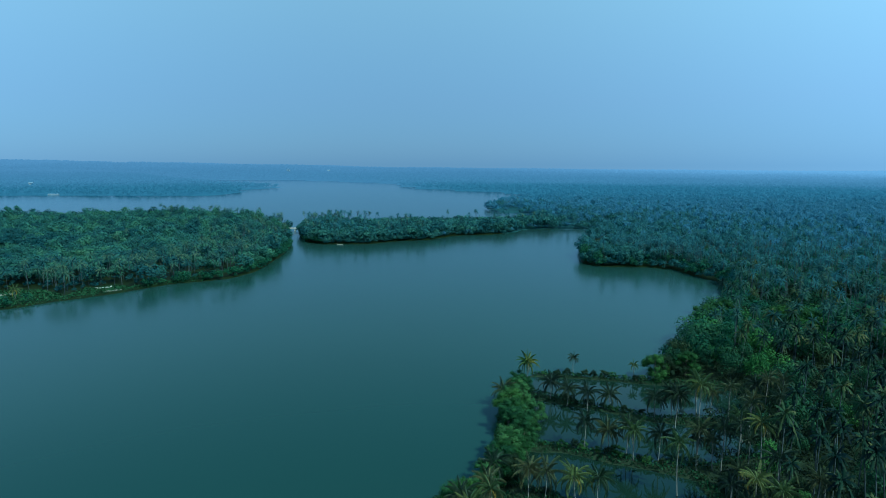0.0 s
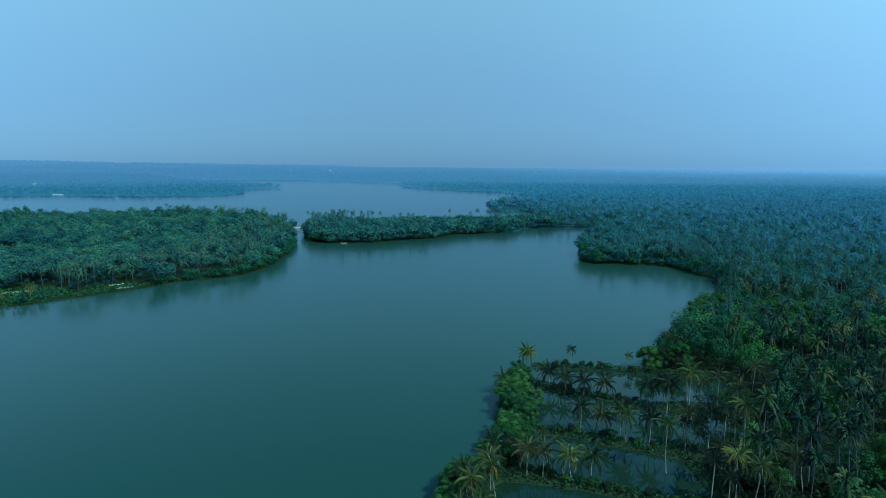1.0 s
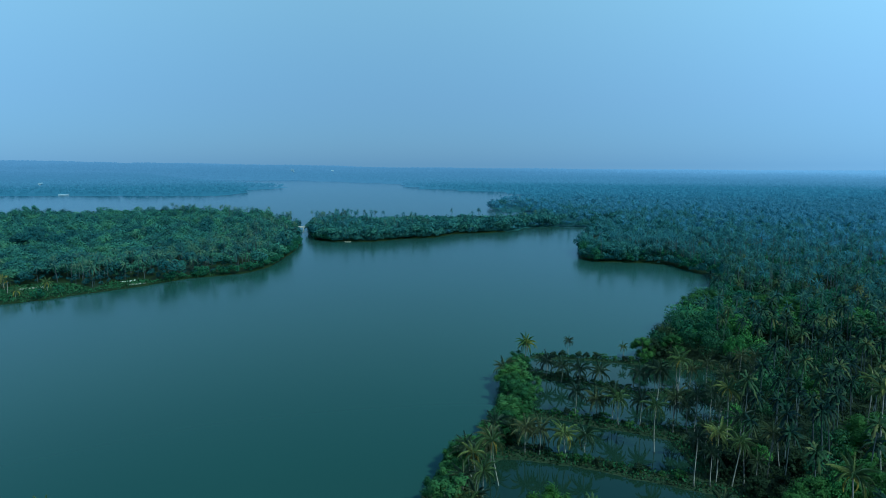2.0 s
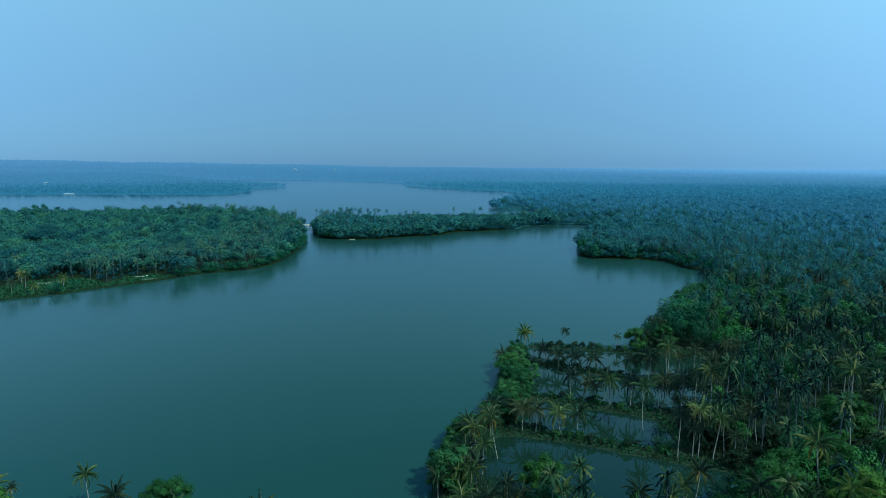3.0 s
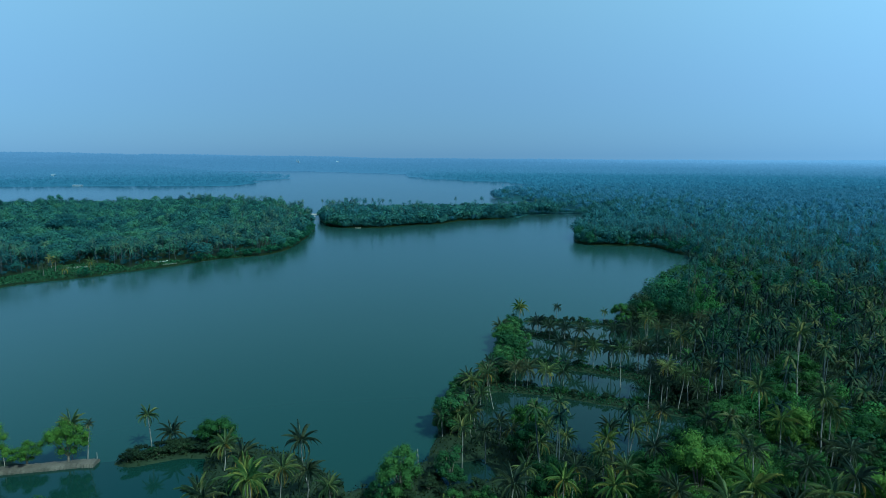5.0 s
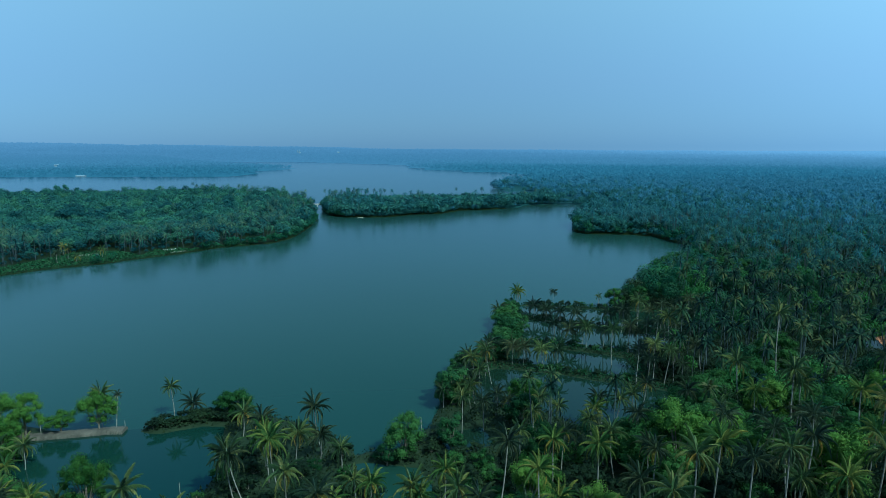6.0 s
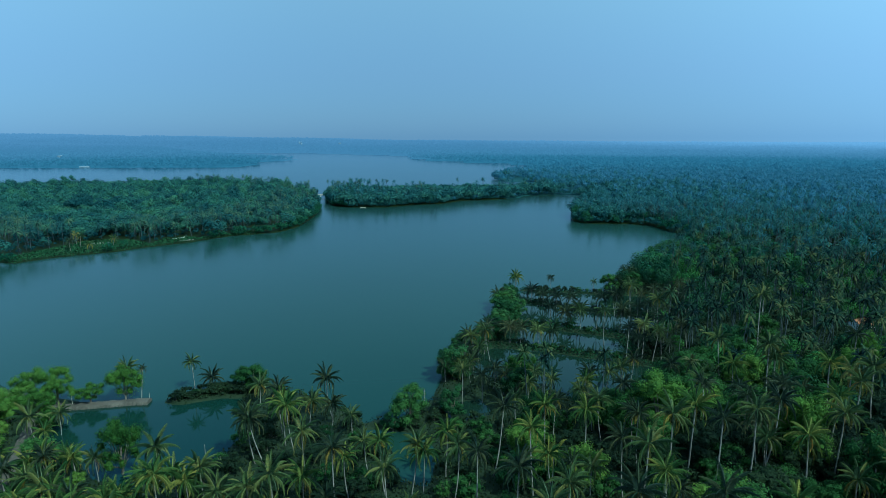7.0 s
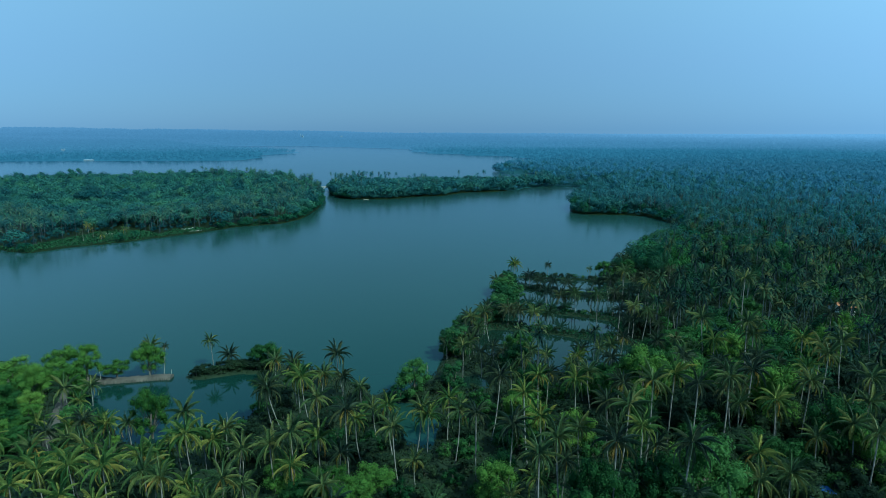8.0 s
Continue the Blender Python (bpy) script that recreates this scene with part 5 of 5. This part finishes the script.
def house(name, x, y, turn, w, d, eaves, ridge, wall_mat, roof_mat, label, windows=3, base=None):
    z = float(height(np.array([x]), np.array([y]))[0]) if base is None else base
    h = new(name)
    h.matrix_basis = Matrix.Translation((x, y, z - 0.3)) @ Matrix.Rotation(radians(turn), 4, "Z")
    gables = [([(s * w / 2, -d / 2, eaves), (s * w / 2, d / 2, eaves), (s * w / 2, 0, ridge), (s * (w / 2 - 0.2), -d / 2, eaves), (s * (w / 2 - 0.2), d / 2, eaves), (s * (w / 2 - 0.2), 0, ridge)],
               [[0, 1, 2], [5, 4, 3], [0, 3, 4, 1], [1, 4, 5, 2], [2, 5, 3, 0]]) for s in (-1, 1)]
    part("wall", mesh_of("wall", [box(-w / 2, w / 2, -d / 2, d / 2, 0, eaves)] + gables, wall_mat), h)
    part("roof", mesh_of("roof", gable(w, d, eaves - 0.1, ridge + 0.05, 0.5, 0.15), roof_mat), h)
    part("door", mesh_of("door", [box(-0.5, 0.5, -d / 2 - 0.06, -d / 2 + 0.02, 0.3, 2.35)], DARK_WOOD), h)
    shutter = mesh_of("window", [box(-0.55, 0.55, -d / 2 - 0.05, -d / 2 + 0.02, 1.3, 2.4)], DARK_WOOD)
    for i in range(windows):
        wx = -w / 2 + w * (i + 0.5) / windows
        if abs(wx) > 1.2:
            part("window", shutter, h, Matrix.Translation((wx, 0, 0)))
    return tagged(h, label, "house")


def tower_church(x, y):
    z = float(height(np.array([x]), np.array([y]))[0])
    c = new("church")
    c.matrix_basis = Matrix.Translation((x, y, z - 0.3)) @ Matrix.Diagonal((0.7, 0.7, 0.8, 1))
    part("nave", mesh_of("nave", [box(-9, 9, 0, 26, 0, 17)] + [([(a, b, h) for a, b, h in ((-9, 0, 17), (9, 0, 17), (0, 0, 23), (-9, 26, 17), (9, 26, 17), (0, 26, 23))], [[0, 1, 2], [5, 4, 3], [0, 2, 5, 3], [1, 4, 5, 2]])], HAZY_WHITE), c)
    for sx in (-7, 7):
        t = part("tower", mesh_of("tower", [box(sx - 2.2, sx + 2.2, -3, 1.2, 0, 26)], HAZY_WHITE), c)
        part("spire", mesh_of("spire", [([(sx - 2.4, -3.2, 26.01), (sx + 2.4, -3.2, 26.01), (sx + 2.4, 1.4, 26.01), (sx - 2.4, 1.4, 26.01), (sx, -0.9, 34)], [[3, 2, 1, 0], [0, 1, 4], [1, 2, 4], [2, 3, 4], [3, 0, 4]])], HAZY_WHITE), t)
    return tagged(c, "distant white church with two towers above the woods", "church")


tower_church(-812, 2846)
house("house", -647, 2990, 0, 11, 10, 13.5, 17, HAZY_WHITE, HAZY_WHITE, "distant white house among hazy woods")
house("house", -1059, 1450, 10, 10, 7, 10.5, 12.5, HAZY_WHITE, HAZY_WHITE, "white hillside house above far palm woods")
house("boathouse", -846, 1221, 6, 20, 6, 1.9, 3.2, HAZY_WHITE, HAZY_WHITE, "long low white boathouse on the far shore", 5, 0.5)
house("house", 131.5, 122, 25, 7, 5, 3.2, 5.0, WHITEWASH, TILE_ROOF, "white house with orange clay-tile roof among palms")

# open shelter under blue sheets
shelter = new("shelter")
shelter.matrix_basis = pose(59.6, 10.6, float(height(np.array([59.6]), np.array([10.6]))[0]) - 0.1, 0, 0, 35)
part("roof", mesh_of("roof", gable(6.5, 5, 2.7, 3.9, 0.4, 0.05), BLUE_SHEET), shelter)
pole = mesh_object("post", *tube([(0, 0, 0), (0, 0, 2.75)], [0.08, 0.07], 6), [DARK_WOOD])
for px in (-3, 3):
    for py in (-2.5, 2.5):
        part("post", pole, shelter, Matrix.Translation((px, py, 0)))
tagged(shelter, "open shelter with bright blue sheet roof under trees", "shelter")

# small lean-to under a pale blue sheet beside the ponds
hut = new("lean_to")
hut.matrix_basis = pose(56.5, 82.3, float(height(np.array([56.5]), np.array([82.3]))[0]) - 0.1, 0, 0, 20)
part("roof", mesh_of("roof", [([(-1.9, -1.6, 1.7), (1.9, -1.6, 1.7), (1.9, 1.6, 2.6), (-1.9, 1.6, 2.6), (-1.9, -1.6, 1.75), (1.9, -1.6, 1.75), (1.9, 1.6, 2.65), (-1.9, 1.6, 2.65)],
                                [[3, 2, 1, 0], [4, 5, 6, 7], [0, 1, 5, 4], [1, 2, 6, 5], [2, 3, 7, 6], [3, 0, 4, 7]])], PALE_SHEET), hut)
prop = mesh_object("post", *tube([(0, 0, 0), (0, 0, 1.75)], [0.06, 0.05], 6), [DARK_WOOD])
back_prop = mesh_object("post", *tube([(0, 0, 0), (0, 0, 2.6)], [0.06, 0.05], 6), [DARK_WOOD])
for px in (-1.7, 1.7):
    part("post", prop, hut, Matrix.Translation((px, -1.45, 0)))
    part("post", back_prop, hut, Matrix.Translation((px, 1.45, 0)))
tagged(hut, "small lean-to with a pale blue sheet roof among palms", "shelter")

# low bridge across the gap between island and strip
bridge = new("footbridge")
bridge.matrix_basis = Matrix.Translation((-159, 574, 0)) @ Matrix.Rotation(radians(4), 4, "Z")
part("deck", mesh_of("deck", [box(-13, 13, -1.4, 1.4, 2.1, 2.6)], CONCRETE), bridge)
rail = mesh_of("rail", [box(-13, 13, -0.09, 0.09, 2.6, 3.05), box(-13, 13, -0.07, 0.07, 3.35, 3.5)] + [box(q - 0.1, q + 0.1, -0.1, 0.1, 3.05, 3.35) for q in range(-12, 13, 4)], CONCRETE)
for sy in (-1.3, 1.3):
    part("rail", rail, bridge, Matrix.Translation((0, sy, 0)))
pier = mesh_of("pier", [box(-0.4, 0.4, -1.2, 1.2, -2, 2.2)], CONCRETE)
for q in (-6, 0, 6):
    part("pier", pier, bridge, Matrix.Translation((q, 0, 0)))
tagged(bridge, "low pale concrete footbridge over a narrow channel", "bridge")


def canoe(x, y, z, turn, length, mat, label):
    """A slim open boat with upswept ends."""
    n, vs, fs = 12, [], []
    for i in range(n + 1):
        q = 2 * i / n - 1
        w, lift = 0.62 * (1 - q * q) ** 0.6 + 0.03, 0.5 * q ** 4
        for a, b, c in ((-1, 0.55, 1), (-0.7, 0.12, 1), (0, 0.0, 1), (0.7, 0.12, 1), (1, 0.55, 1), (0.88, 0.55, 1), (0.6, 0.2, 1), (-0.6, 0.2, 1), (-0.88, 0.55, 1)):
            vs.append((q * length / 2, a * w, b + lift))
    for i in range(n):
        for k in range(9):
            a, b = i * 9 + k, i * 9 + (k + 1) % 9
            fs.append([a, b, b + 9, a + 9])
    boat = new("canoe")
    boat.matrix_basis = pose(x, y, z, 0, 0, turn)
    part("hull", mesh_object("hull", vs, fs, [mat], smooth=True), boat)
    seat = mesh_of("thwart", [box(-0.12, 0.12, -0.5, 0.5, 0.42, 0.47)], DARK_WOOD)
    for q in (-0.22, 0.05, 0.3):
        part("thwart", seat, boat, Matrix.Translation((q * length, 0, 0)))
    return tagged(boat, label, "boat")


canoe(-184, 297, 0.75, 35, 7.5, BLEACHED, "long pale wooden canoe drawn up on the bank")
canoe(-95, 475.5, -0.12, 4, 5.5, PALE_WOOD, "pale wooden canoe moored below the trees")


def mound(name, x, y, turn, rx, ry, top, mat, label, seed):
    """A low uneven patch of bare ground."""
    vs, fs, rng = [(0, 0, top)], [], random.Random(seed)
    for ring, lift in ((0.45, 0.95), (0.8, 0.6), (1.0, -0.4)):
        for i in range(28):
            a, k = 2 * math.pi * i / 28, ring * (1 + 0.16 * math.sin(3 * i + ring * 4) * rng.random())
            vs.append((rx * k * math.cos(a), ry * k * math.sin(a), top * lift + rng.uniform(-0.03, 0.03)))
    fs += [[0, 1 + i, 1 + (i + 1) % 28] for i in range(28)]
    for q in range(2):
        fs += [[1 + q * 28 + i, 29 + q * 28 + i, 29 + q * 28 + (i + 1) % 28, 1 + q * 28 + (i + 1) % 28] for i in range(28)]
    ob = new(name, mesh_object(name, vs, fs, [mat], smooth=True))
    ob.matrix_basis = pose(x, y, 0.7, 0, 0, turn)
    return tagged(ob, label, "bank", kind="structure")


mound("sandy_bank", -226, 279, 40, 8, 3.0, 0.35, SAND, "pale sandy clearing at the edge of a palm grove", 1)
mound("sandy_bank_east", -176, 292, 40, 5, 2.0, 0.35, SAND, "small pale sandy patch under palms", 2)

# bare dyke with a rough stone-edged top
path = [(-121, 67.0), (-108, 64.5), (-97, 59.5), (-88, 61.4), (-81, 63.2), (-77.6, 63.5)]
vs, fs, rs = [], [], random.Random(4)
steps = 90
for i in range(steps + 1):
    q = i / steps * (len(path) - 1)
    a, b = path[min(int(q), len(path) - 2)], path[min(int(q), len(path) - 2) + 1]
    t = q - min(int(q), len(path) - 2)
    c, d = Vector(a).lerp(Vector(b), t), (Vector(b) - Vector(a)).normalized()
    side = Vector((-d.y, d.x))
    for off, z in ((-1.7, -1.2), (-1.4, 0.3), (-1.15, 0.7), (-0.5, 0.85), (0.5, 0.87), (1.1, 0.7), (1.35, 0.35), (1.7, -1.2)):
        p = c + side * (off + rs.uniform(-0.14, 0.14))
        vs.append((p.x, p.y, z + rs.uniform(-0.07, 0.07)))
for i in range(steps):
    fs += [[i * 8 + k, i * 8 + k + 1, i * 8 + k + 9, i * 8 + k + 8] for k in range(7)]
fs += [list(range(8)), list(range(steps * 8, steps * 8 + 8))[::-1]]
tagged(new("earth_dyke", mesh_object("earth_dyke", vs, fs, [EARTH])), "bare pale earth dyke with a crumbling edge", "dyke", kind="structure")

# trodden path of bare earth between the palms
vs, fs, rs = [], [], random.Random(8)
track = [(-100, 55.5), (-96.6, 47.6), (-93.0, 40.5), (-88.2, 31.7), (-84.2, 24.5)]
for i in range(41):
    q = min(i / 40 * 4, 3.9999)
    a, b = Vector(track[int(q)]), Vector(track[int(q) + 1])
    c, d = a.lerp(b, q - int(q)), (b - a).normalized()
    side = Vector((-d.y, d.x))
    for off in (-1.5, -0.6, 0.6, 1.5):
        p = c + side * (off + rs.uniform(-0.25, 0.25))
        vs.append((p.x, p.y, float(height(np.array([p.x]), np.array([p.y]))[0]) + (0.12 if abs(off) < 1 else -0.1)))
for i in range(40):
    fs += [[i * 4 + k, i * 4 + k + 1, i * 4 + k + 5, i * 4 + k + 4] for k in range(3)]
tagged(new("dirt_path", mesh_object("dirt_path", vs, fs, [EARTH], smooth=True)), "trodden bare earth path between palms and bushes", "path", kind="structure")

# stakes in the ponds
for x, y, h, lean in ((-51.6, 36.6, 3.2, 6), (-9.4, 65.2, 3.6, -3), (-95.0, 60.3, 2.0, 4), (-78.2, 64.6, 1.9, -14)):
    z = max(float(height(np.array([x]), np.array([y]))[0]), -1.0)
    stake = new("stake", mesh_object("stake", *tube([(0, 0, -0.3), (0.03, 0, h * 0.5), (0, 0.04, h + (1.0 if z > 0 else -z))], [0.07, 0.06, 0.05], 6), [PALE_WOOD]))
    stake.matrix_basis = pose(x, y, z, lean, lean * 0.5, 0)
    tagged(stake, "thin pale wooden stake standing upright", "stake")
